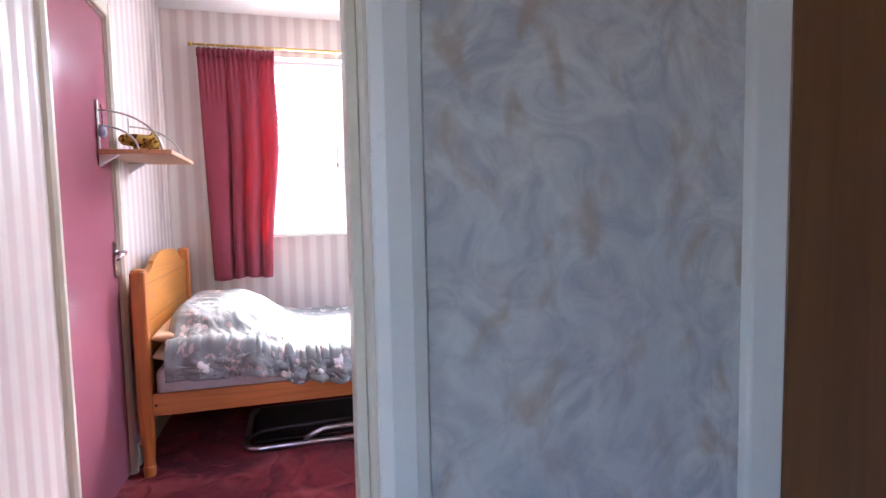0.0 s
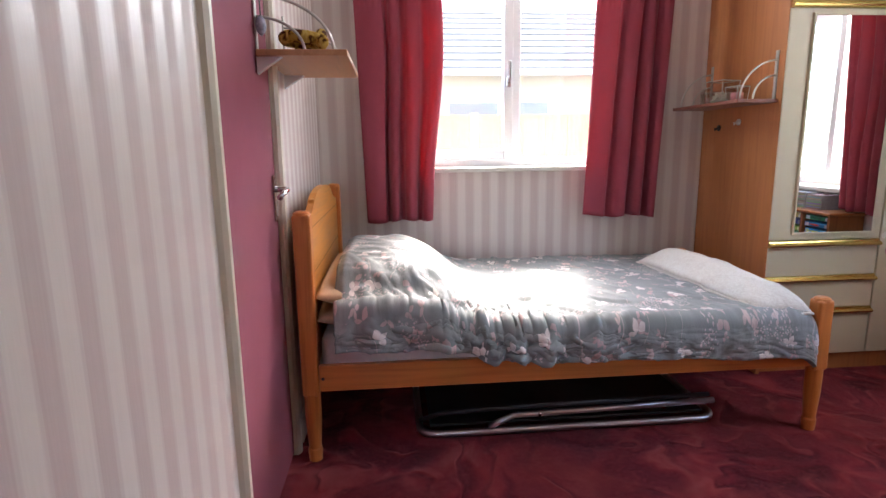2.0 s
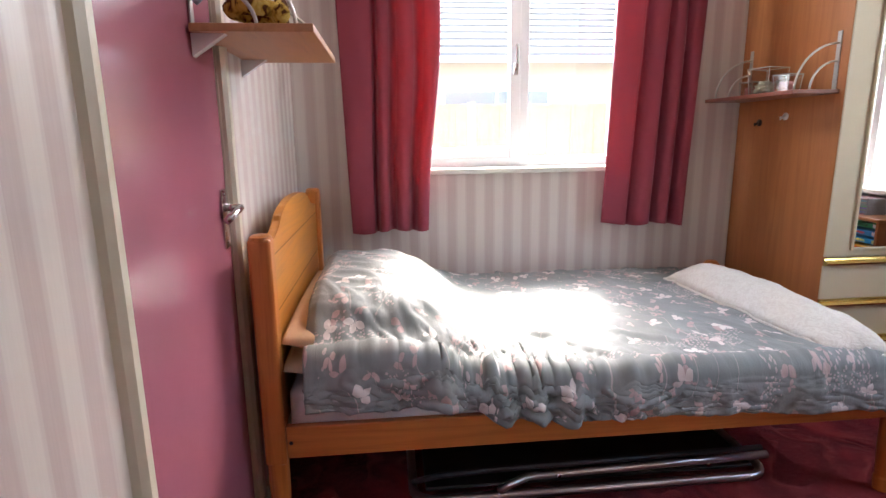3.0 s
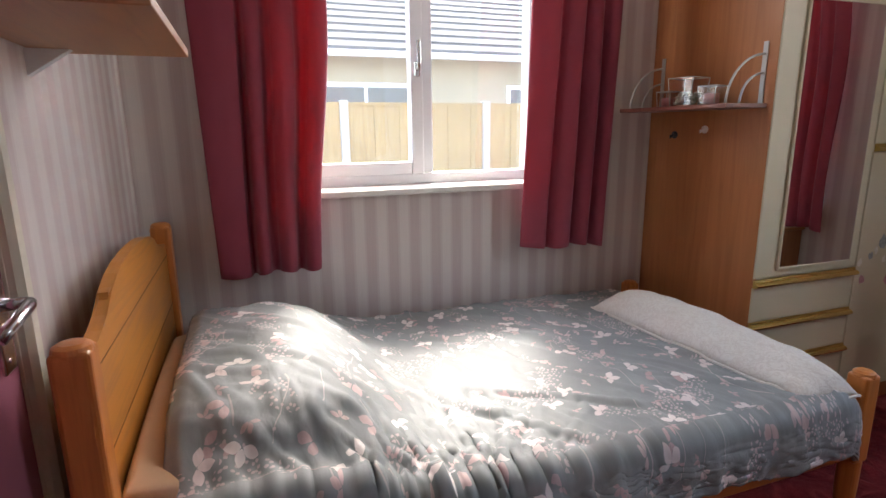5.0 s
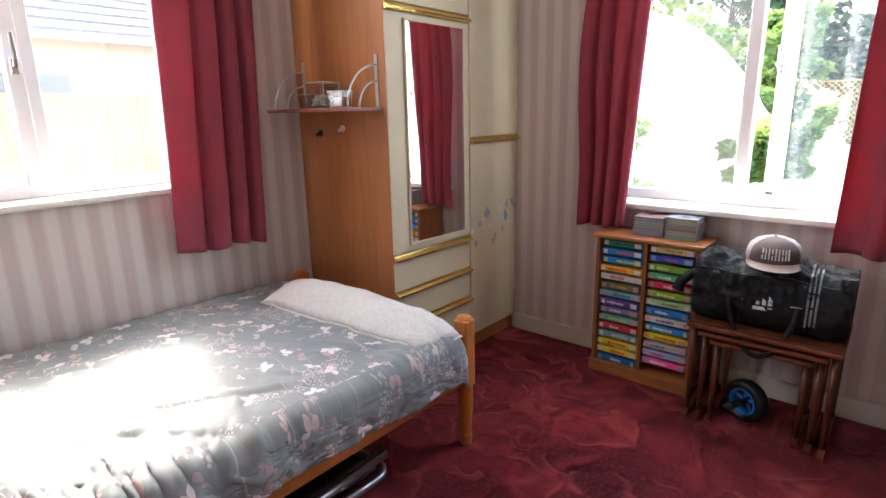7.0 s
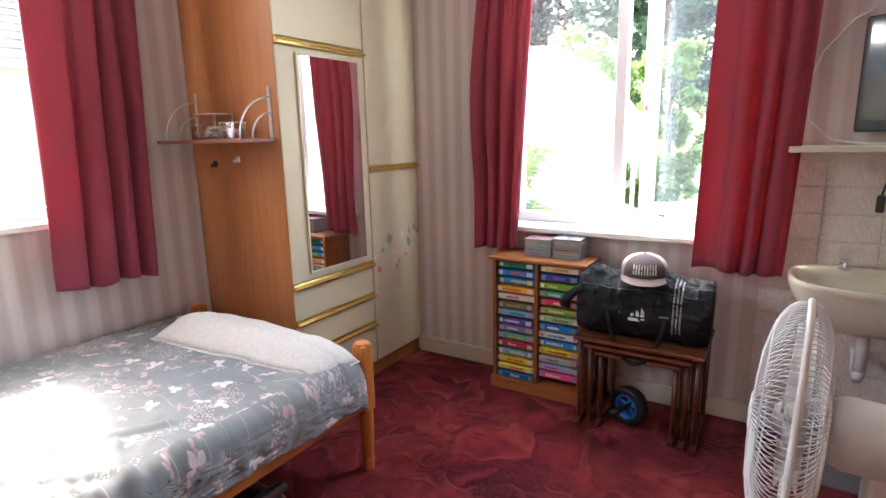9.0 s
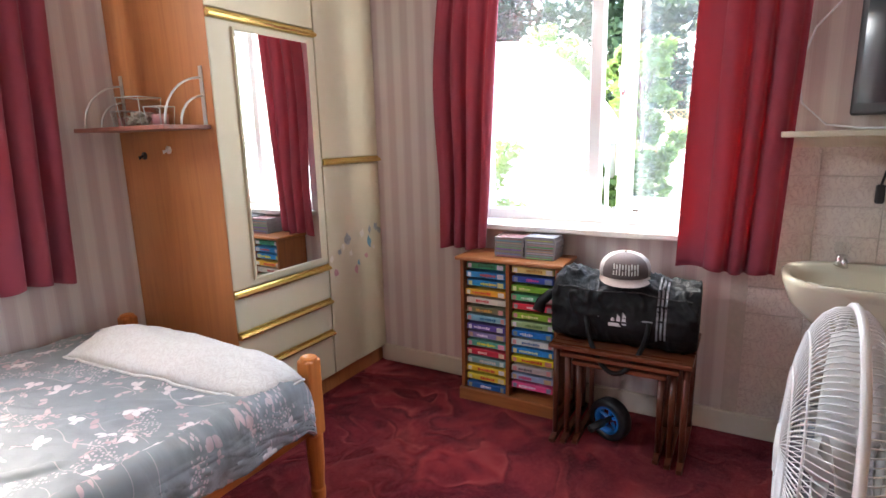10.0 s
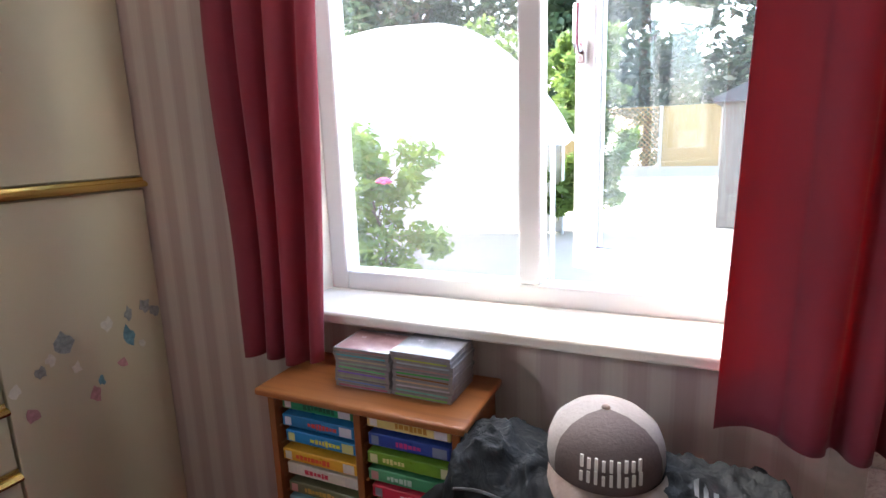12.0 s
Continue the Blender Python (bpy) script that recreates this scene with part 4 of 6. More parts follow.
def floral():
    """Grey-green cotton printed with pale pink sprigs, leaves and berry clusters, in the cloth's own metres."""
    m = mat("floral duvet cotton", (0.2, 0.22, 0.22), 0.42, 0, 0.25)
    k = Net(m)
    base = k.coord("UV")

    def sprig(scale, size, aspect, density, rot, count, spread, jitter=0.8):
        """Leaves set round a point, on scattered cells."""
        mp = k.n("ShaderNodeMapping")
        mp.inputs["Rotation"].default_value = (0, 0, rot)
        mp.inputs["Scale"].default_value = (scale, scale, scale)
        k.link(base, mp.inputs[0])
        vo = k.n("ShaderNodeTexVoronoi", Scale=1.0, Randomness=jitter)
        vo.voronoi_dimensions = "2D"
        k.link(mp.outputs[0], vo.inputs["Vector"])
        d = k.n("ShaderNodeVectorMath")
        d.operation = "SUBTRACT"
        k.link(mp.outputs[0], d.inputs[0])
        k.link(vo.outputs["Position"], d.inputs[1])
        sc = k.n("ShaderNodeSeparateColor")
        k.link(vo.outputs["Color"], sc.inputs[0])
        total = None
        for i in range(count):
            rt = k.n("ShaderNodeVectorRotate")
            rt.rotation_type = "Z_AXIS"
            k.link(d.outputs[0], rt.inputs["Vector"])
            k.link(k.math("ADD", k.math("MULTIPLY", sc.outputs[0], 6.283), (i - (count - 1) / 2) * spread), rt.inputs["Angle"])
            xy = k.n("ShaderNodeSeparateXYZ")
            k.link(rt.outputs[0], xy.inputs[0])
            u = k.math("DIVIDE", k.math("SUBTRACT", xy.outputs[0], size * (1.1 if count > 1 else 0.0)), size)
            body = k.math("SUBTRACT", 1.0, k.math("MULTIPLY", u, u))
            wv = k.math("ABSOLUTE", k.math("DIVIDE", xy.outputs[1], size * aspect))
            inside = k.math("GREATER_THAN", body, wv)
            total = inside if total is None else k.math("MAXIMUM", total, inside)
        return k.math("MULTIPLY", total, k.math("LESS_THAN", sc.outputs[1], density)), sc.outputs[2]

    l1, r1 = sprig(8.8, 0.150, 0.62, 0.50, 0.3, 3, 1.35)
    l2, r2 = sprig(10.0, 0.155, 0.62, 0.36, 1.1, 2, 1.7)
    l3, r3 = sprig(85.0, 0.36, 0.8, 0.75, 0.7, 1, 0)
    l5, r5 = sprig(19.0, 0.19, 0.5, 0.34, 2.1, 3, 1.3)
    patch = k.noise(base, 5.5, 2, 0.5, 0.6)
    berries = k.math("MULTIPLY", l3, k.math("GREATER_THAN", patch, 0.575))
    wav = k.n("ShaderNodeTexWave", Scale=3.1, Distortion=9.0, Detail=1.0)
    wav.inputs["Detail Scale"].default_value = 1.1
    k.link(base, wav.inputs["Vector"])
    stem = k.math("GREATER_THAN", wav.outputs["Fac"], 0.9978)
    patch2 = k.noise(base, 4.0, 1)
    stem = k.math("MULTIPLY", stem, k.math("GREATER_THAN", patch2, 0.53))
    tone = k.noise(base, 6, 3)
    fine = k.noise(base, 900, 2)
    ground = k.ramp(tone, [(0.35, (0.225, 0.240, 0.242)), (0.65, (0.270, 0.285, 0.285))])
    pale = k.mix(r1, (0.64, 0.54, 0.53), (0.76, 0.70, 0.68))
    pink = k.mix(r2, (0.50, 0.33, 0.33), (0.62, 0.47, 0.46))
    c = k.mix(k.math("MULTIPLY", stem, 0.6), ground, (0.58, 0.48, 0.46))
    c = k.mix(k.math("MULTIPLY", berries, 0.8), c, (0.60, 0.48, 0.48))
    c = k.mix(k.math("MULTIPLY", l5, 0.85), c, pink)
    c = k.mix(k.math("MULTIPLY", l2, 0.85), c, pink)
    c = k.mix(l1, c, pale)
    k.color(c)
    k.rough(tone, 0.44, 0.56)
    k.bump(k.math("ADD", k.math("MULTIPLY", fine, 0.1), k.noise(k.coord("UV", (1.0, 0.5, 1)), 17, 3, 0.5, 1.2)), 0.30, 0.014)
    return m


M_FLORAL = floral()
DUX0, DUX1 = -0.350, 1.500


def duvet_height(x, y):
    """The top of the bedding over the mattress."""
    z = 0.513
    q = (x + 0.165) / (0.27 if x > -0.165 else 0.60)
    pillow = math.exp(-(q * q) ** 1.5)
    across = 1 / (1 + math.exp(-(y - 2.79) / 0.035)) * (1 / (1 + math.exp((y - 3.62) / 0.05)))
    z += 0.205 * pillow * (0.40 + 0.60 * across)
    z += 0.012 * noise.noise(Vector((x * 2.2, y * 2.0, 3.1)))
    near = max(0.0, 1 - (y - 2.66) / 0.42)
    slack = math.exp(-((x - 0.22) / 0.42) ** 2)
    # gathered folds that run in from the near edge beside the pillow
    warp = x * 27 + 5.0 * noise.noise(Vector((x * 2.6, y * 2.2, 0.4))) + 9 * (y - 2.7) * (0.4 - x)
    z += 0.024 * near ** 1.4 * ((1 - abs(math.sin(warp))) ** 2.2 - 0.25) * slack
    # long tension creases that cross the bed towards the hollow
    cr_ = noise.noise(Vector((x * 3.0 + y * 3.4, y * 0.9 - x * 0.7, 5.0)))
    z += 0.015 * max(0.0, 1 - abs(cr_) * 11) * max(0, 1 - abs(x - 0.40) / 0.95)
    cr2 = noise.noise(Vector((x * 6.5 + y * 5.0, y * 2.4 - x * 2, 9.0)))
    z += 0.007 * max(0.0, 1 - abs(cr2) * 8)
    # sharp puckers that fan out from the hollow by the near edge
    reach = math.exp(-((x - 0.20) / 0.42) ** 2 - ((y - 2.72) / 0.24) ** 2)
    turn = math.atan2(y - 2.45, x - 0.25)
    pk = noise.noise(Vector((turn * 9.5 + 0.5 * noise.noise(Vector((x * 7, y * 7, 1.0))), math.hypot(x - 0.25, y - 2.45) * 3.2, 2.0)))
    z += 0.020 * max(0.0, 1 - abs(pk) * 6) * reach
    pk2 = noise.noise(Vector((x * 18 + y * 7, y * 7 - x * 3, 6.0)))
    z += 0.007 * max(0.0, 1 - abs(pk2) * 5) * (0.25 * max(0.0, 1 - (y - 2.66) / 0.6) + reach)
    z += 0.004 * noise.noise(Vector((x * 6.5 + y * 2, y * 3.5, 8))) + 0.0015 * noise.noise(Vector((x * 19, y * 15, 2)))
    return z


duvet = thing("duvet", 0.575, by, 0.37, label="grey-green duvet printed with pale pink leaf sprigs, pulled over pillows", category="duvet")
bm = bmesh.new()
uvl = bm.loops.layers.uv.new("UVMap")
NX, NT, ND = 250, 110, 50
rowsv = []
uvs = {}
for j in range(NT + ND + 1):
    row = []
    for i in range(NX + 1):
        x = DUX0 + (DUX1 - DUX0) * i / NX
        lean = 0.03 * (1 - min(1, abs(x + 0.385) / 0.25))
        edge = 2.660 + 0.012 * noise.noise(Vector((x * 4, 1.0, 5.0)))
        if j <= NT:
            v = j / NT
            y = 3.815 + (edge + 0.05 - 3.815) * v
            z = duvet_height(x, y)
            if v < 0.04:
                z -= 0.05 * (1 - v / 0.04) ** 2
            arc = 3.815 - y
        else:
            s = (j - NT) / ND
            ztop = duvet_height(x, edge + 0.05)
            hem = 0.438 - 0.075 * min(1, max(0, (x - 0.02) / 0.4)) - 0.035 * max(0, (x - 0.9) / 0.6) + 0.014 * noise.noise(Vector((x * 5, 2.0, 1.0)))
            hem -= 0.02 * math.exp(-((x - 0.20) / 0.05) ** 2)
            drop = ztop - hem
            ang = min(1.0, s / 0.22) * math.pi / 2
            y = edge + 0.05 - 0.05 * math.sin(ang)
            z = ztop - 0.045 * (1 - math.cos(ang)) - max(0, s - 0.22) / 0.78 * (drop - 0.045)
            ripple = (0.008 + 0.014 * math.exp(-((x - 0.22) / 0.42) ** 2)) * min(1, s * 1.6) * ((1 - abs(math.sin(x * 21 + 5.0 * noise.noise(Vector((x * 2.6, 5.9, 0.4)))))) * 1.6 - 0.5 + 0.8 * noise.noise(Vector((x * 16, s * 1.5, 4.0))))
            pkr = noise.noise(Vector((x * 11 + 1.2 * noise.noise(Vector((x * 5, s * 3, 2.0))), s * 2.2 + x * 1.5, 7.0)))
            ripple += (0.006 + 0.012 * math.exp(-((x - 0.22) / 0.42) ** 2)) * max(0.0, 1 - abs(pkr) * 5) * min(1, s * 2.5) - 0.004
            pkd = noise.noise(Vector((x * 9 - s * 2.6, s * 4.5 + x * 4, 3.0)))
            ripple += 0.006 * max(0.0, 1 - abs(pkd) * 6) * min(1, s * 2.5)
            gather = 0.6 + 1.0 * math.exp(-((x - 0.25) / 0.35) ** 2)
            y -= (0.018 + ripple * gather) * min(1, s * 1.8)
            y = min(y, BY0 - 0.002 - 0.004 * s) if s > 0.3 else y
            arc = 3.815 - edge + drop * s
        if x > 1.36 and j > NT:
            y += 0.035 * ((x - 1.36) / 0.14) ** 1.5
        if x > DUX1 - 0.10:
            e = (x - (DUX1 - 0.10)) / 0.10
            z -= 0.05 * e ** 2
        if x < DUX0 + 0.03 and j <= NT:
            z -= 0.018 * (1 - (x - DUX0) / 0.03)
        vert = bm.verts.new((x - 0.575, y - by, z - 0.37))
        uvs[vert] = (x, arc)
        row.append(vert)
    rowsv.append(row)
top = []
for j in range(NT + ND):
    for i in range(NX):
        f = bm.faces.new((rowsv[j][i], rowsv[j][i + 1], rowsv[j + 1][i + 1], rowsv[j + 1][i]))
        for lp in f.loops:
            lp[uvl].uv = uvs[lp.vert]
        top.append(f)
hem_line = [v.co.copy() for v in rowsv[-1]]
dv = part("cover", bm, M_FLORAL, duvet, smooth=True)
bm = bmesh.new()
add_tube(bm, [(p.x, p.y, p.z) for p in hem_line], 0.006, 6)
part("hem", bm, M_FLORAL, duvet, "stitched lower edge of the duvet", smooth=True)
sol = dv.modifiers.new("thickness", "SOLIDIFY")
sol.thickness, sol.offset = 0.012, 1.0

# folded white quilted throw across the foot of the bed
M_QUILT = mat("white quilted cotton", (0.70, 0.66, 0.61), 0.85, 0, 0.2)
k = Net(M_QUILT)
qa = k.noise(k.coord("Object"), 26, 3, 0.5, 2.5)
qb = k.noise(k.coord("Object"), 300, 2)
k.color(k.mix(k.ramp(qa, [(0.42, (0, 0, 0)), (0.5, (0.55, 0.55, 0.55)), (0.58, (0, 0, 0))]), (0.72, 0.68, 0.63), (0.58, 0.51, 0.46)))
k.bump(k.math("ADD", qa, k.math("MULTIPLY", qb, 0.05)), 0.4, 0.008)
throw = thing("throw", 1.295, 3.09, 0.53, label="folded white quilted throw lying across the foot of the bed", category="throw")
bm = bmesh.new()
n, m = 46, 18
sheets = []
for side in (1, -1):
    grid = []
    for i in range(n + 1):
        u = i / n
        y = 0.475 - 0.89 * u
        left = -0.125 + 0.075 * u ** 1.5
        right = 0.080 + 0.110 * math.sin(math.pi * min(1, 0.08 + 0.62 * u)) ** 0.6
        row = []
        for j in range(m + 1):
            v = j / m
            x = left + (right - left) * v
            t = max(0.0, math.sin(math.pi * v ** 1.05)) ** 0.55 * max(0.0, 1 - abs(2 * u - 1) ** 5) ** 0.5 * (1.0 - 0.48 * u ** 1.3)
            top_ = duvet_height(1.295 + x, 3.09 + y) - 0.53 + 0.014
            drape = -0.03 * max(0, (u - 0.88) / 0.12) ** 2
            z = top_ + (0.100 * t + 0.012 * noise.noise(Vector((u * 6, v * 4, 1))) * t if side == 1 else 0.0) + drape
            row.append(bm.verts.new((x, y, z)))
        grid.append(row)
    sheets.append(grid)
for grid in sheets:
    for i in range(n):
        for j in range(m):
            bm.faces.new((grid[i][j], grid[i + 1][j], grid[i + 1][j + 1], grid[i][j + 1]))
rim_ = [sheets[0][i][0].co.copy() for i in range(n + 1)] + [v.co.copy() for v in sheets[0][n][1:]]
bmesh.ops.remove_doubles(bm, verts=bm.verts, dist=0.0008)
part("cover", bm, M_QUILT, throw, smooth=True)
bm = bmesh.new()
add_tube(bm, rim_, 0.005, 6)
part("bound_edge", bm, M_QUILT, throw, "stitched edge of the throw", smooth=True)

# a folded silver-framed lounger under the bed
fr = thing("folding_lounger", 0.53, 2.80, 0.0, label="folded silver-framed lounger with black mesh under the bed", category="lounger")


def rounded_rect(x0, x1, y0, y1, z, r, tilt=0.0, n=6):
    pts = []
    for cx, cy, a0 in ((x1 - r, y1 - r, 0), (x0 + r, y1 - r, 90), (x0 + r, y0 + r, 180), (x1 - r, y0 + r, 270)):
        for i in range(n + 1):
            a = radians(a0 + 90 * i / n)
            x, y = cx + r * math.cos(a), cy + r * math.sin(a)
            pts.append((x, y, z + tilt * (y - y0)))
    return pts


bm = bmesh.new()
add_tube(bm, rounded_rect(-0.58, 0.66, 0.0, 0.55, 0.018, 0.07), 0.016, 10, True)
part("frame", bm, M_STEEL, fr, smooth=True)
bm = bmesh.new()
add_tube(bm, [(-0.30, 0.0, 0.035), (-0.26, -0.004, 0.06), (-0.20, -0.006, 0.085), (0.2, -0.006, 0.092), (0.64, -0.004, 0.10)], 0.013, 10)
part("folded_arm", bm, M_STEEL, fr, smooth=True)
bm = bmesh.new()
add_tube(bm, [(-0.58, 0.06, 0.05), (-0.50, 0.01, 0.10), (-0.3, 0.0, 0.115), (0.62, 0.0, 0.125)], 0.010, 8)
part("back_frame", bm, M_BLACK, fr, smooth=True)
box("mesh_seat", (-0.54, 0.03, 0.03), (0.62, 0.52, 0.042), M_BLACK, fr, 0.004)
for x in (-0.1, 0.42):
    rod("rivet", (x, -0.014, 0.088), (x, -0.022, 0.088), 0.007, M_CHROME, fr, seg=10)

# plush snake coiled on the shelf
M_SNAKE = mat("striped plush", (0.4, 0.25, 0.05), 0.95, 0, 0.1)
k = Net(M_SNAKE)
sv = k.noise(k.coord("Object"), 34, 2, 0.5, 1.0)
k.color(k.ramp(sv, [(0.42, (0.10, 0.035, 0.012)), (0.5, (0.50, 0.30, 0.05)), (0.62, (0.62, 0.44, 0.12))]))
k.bump(k.noise(k.coord("Object"), 240, 2), 0.4, 0.004)
toy = thing("plush_toy", -0.40, 2.68, 1.443, label="yellow and brown striped plush snake coiled on the shelf", category="toy")
pts = []
for i in range(60):
    a = i * 0.42
    r = 0.062 - 0.0006 * i
    pts.append((r * math.cos(a), r * 0.9 * math.sin(a) + 0.0042 * i - 0.06, 0.020 + 0.016 * (1 + math.sin(a * 0.37)) + (0.022 if 14 < i < 34 else 0)))
tube("body", pts, 0.019, M_SNAKE, toy, 10, taper=lambda t: 1.15 - 0.5 * t)
toy2 = thing("plush_toy", -0.36, 2.93, 1.443, label="small striped plush tail lying along the shelf", category="toy")
tube("body", [(0.03 * math.sin(i * 0.8), -0.05 + i * 0.016, 0.017) for i in range(9)], 0.016, M_SNAKE, toy2, 10)
charm = thing("hanging_charm", WEST + 0.02, 2.565, 1.52, label="blue and white ceramic charm hanging from the bracket", category="ornament")
bm = bmesh.new()
add_lathe(bm, [(0.002, -0.035), (0.012, -0.025), (0.017, -0.008), (0.013, 0.012), (0.004, 0.022)], 14)
part("pendant", bm, speckled("blue white glaze", (0.35, 0.38, 0.50), 0.25, 0.6, 60), charm, smooth=True)
tube("cord", [(0, 0, 0.02), (0, 0.002, 0.06), (0, -0.002, 0.105)], 0.002, M_BLACK, charm, 5)

# glasses with candles on the second shelf
M_WAX = speckled("pink wax", (0.74, 0.36, 0.38), 0.5, 0.06, 20)
M_RIM = mat("polished glass edge", (0.62, 0.66, 0.63), 0.08, 0.0, 0.8)
M_PEBBLE = speckled("pale pebbles", (0.66, 0.68, 0.58), 0.6, 0.35, 90, 0.4)


def tumbler(x, y, w, h, fill, fillmat, label):
    e = thing("candle_glass", x, y, 1.351, 12, label=label, category="candle glass", group="candle glasses")
    bm = bmesh.new()
    t = 0.004
    for s in range(4):
        a = Matrix.Rotation(radians(90 * s), 4, "Z")
        lo, hi = w * 0.42, w * 0.5
        vs = [bm.verts.new(a @ Vector(c)) for c in ((lo, -lo, 0), (lo, lo, 0), (hi, hi, h), (hi, -hi, h))]
        bm.faces.new(vs)
    bmesh.ops.remove_doubles(bm, verts=bm.verts, dist=1e-5)
    bm.faces.new(sorted([v for v in bm.verts if v.co.z < 1e-4], key=lambda v: math.atan2(v.co.y, v.co.x)))
    bmesh.ops.solidify(bm, geom=list(bm.faces), thickness=t)
    part("glass", bm, M_GLASSWARE, e)
    bm = bmesh.new()
    if fillmat is M_PEBBLE:
        rnd = random.Random(31)
        for _ in range(90):
            pm = Matrix.Translation((rnd.uniform(-1, 1) * w * 0.34, rnd.uniform(-1, 1) * w * 0.34, rnd.uniform(0.012, fill))) @ Matrix.Rotation(rnd.uniform(0, 3), 4, "Z") @ Matrix.Diagonal((1.3, 1, 0.75, 1))
            bmesh.ops.create_icosphere(bm, subdivisions=1, radius=rnd.uniform(0.007, 0.011), matrix=pm)
    else:
        add_lathe(bm, [(0.001, 0.006), (w * 0.36, 0.006), (w * 0.38, fill), (w * 0.30, fill + 0.001), (0.001, fill - 0.002)], 24)
        add_cone(bm, (0, 0, fill - 0.002), (0.001, 0, fill + 0.010), 0.001, 0.0008, 6)
    part("filling", bm, fillmat, e, smooth=True)
    bm = bmesh.new()
    hw = w * 0.5
    add_tube(bm, [(hw, hw, h), (-hw, hw, h), (-hw, -hw, h), (hw, -hw, h)], 0.0022, 6, True)
    for cx, cy in ((1, 1), (-1, 1), (-1, -1), (1, -1)):
        add_tube(bm, [(cx * w * 0.42, cy * w * 0.42, 0.002), (cx * hw, cy * hw, h)], 0.0016, 6)
    part("rim", bm, M_RIM, e, "polished glass rim and edges", smooth=True)
    return e


tumbler(1.585, 3.67, 0.072, 0.066, 0.040, M_WAX, "small glass with a pink candle on the shelf")
tumbler(1.57, 3.545, 0.112, 0.112, 0.055, M_PEBBLE, "square glass half filled with pale pebbles")
tumbler(1.57, 3.42, 0.076, 0.072, 0.044, M_WAX, "small flared glass with a pink candle")


# ---- video shelf by the garden window ----
UX0, UX1, UY0, UY1, UH = 2.462, 2.682, 2.115, 2.600, 0.712
un = thing("video_shelf", (UX0 + UX1) / 2, (UY0 + UY1) / 2, 0, label="low wooden two-column rack full of video tapes", category="shelf")
ux, uy = (UX0 + UX1) / 2, (UY0 + UY1) / 2
hw, hd = (UY1 - UY0) / 2, (UX1 - UX0) / 2
bm = bmesh.new()
add_box(bm, (-hd - 0.022, -hw - 0.018, UH), (hd, hw + 0.018, UH + 0.018), 0.006, 3)
part("top", bm, M_UNIT, un)
box("plinth", (-hd - 0.012, -hw - 0.010, 0.0), (hd, hw + 0.010, 0.062), M_UNIT, un, 0.005, 2)
for s in (-1, 1):
    lo, hi = sorted((s * hw, s * (hw - 0.018)))
    box("side", (-hd, lo, 0.062), (hd, hi, UH), M_UNITV, un, 0.001)
box("divider", (-hd + 0.002, -0.009, 0.062), (hd, 0.009, UH), M_UNITV, un, 0.001)
box("back", (hd - 0.006, -hw + 0.018, 0.062), (hd, hw - 0.018, UH), M_UNITV, un)
PITCH = (UH - 0.062) / 15
for col in (0, 1):
    for i in range(1, 15):
        z = 0.062 + PITCH * i
        lo, hi = ((0.009, hw - 0.018) if col else (-hw + 0.018, -0.009))
        for y in (lo, hi - 0.006):
            box("runner", (-hd + 0.012, y, z - 0.0015), (hd - 0.006, y + 0.006, z + 0.0015), M_UNITV, un)

SPINES = ["2f8a62", "2d7fb8", "2b86c4", "e0a83a", "d9d2c4", "6e6f52", "86b5c4", "5b4e9a", "8a7fb0", "5fae9a", "c23a4a", "7fa8a8", "e8c23a", "e6d24a", "2a66b0",
          "dccf86", "3b55a8", "7aa83a", "58a878", "d8384e", "8cb03a", "a8c48a", "2a7fd0", "cfd6d0", "2f8fd8", "e2d232", "b8b2b0", "9fb4d8", "e85a98"]
TRIM = ["1d5a40", "d84a4a", "f0e24a", "d8543a", "c8344a", "c8a050", "2a70a0", "e8e0f0", "e0d8e8", "e8e048", "f0e0d0", "d8d0c0", "c84a3a", "d84a3a", "e8e8f0",
        "b88a3a", "e04a8a", "e8e0a0", "d0e8d8", "f4f0ee", "f0e8b0", "5a7a3a", "f4f4f8", "4a6a9a", "f0f0a8", "c83a3a", "5a5a6a", "d84a8a", "f4e8f0"]


def hexc(h):
    return tuple((int(h[i:i + 2], 16) / 255) ** 2.2 for i in (0, 2, 4))


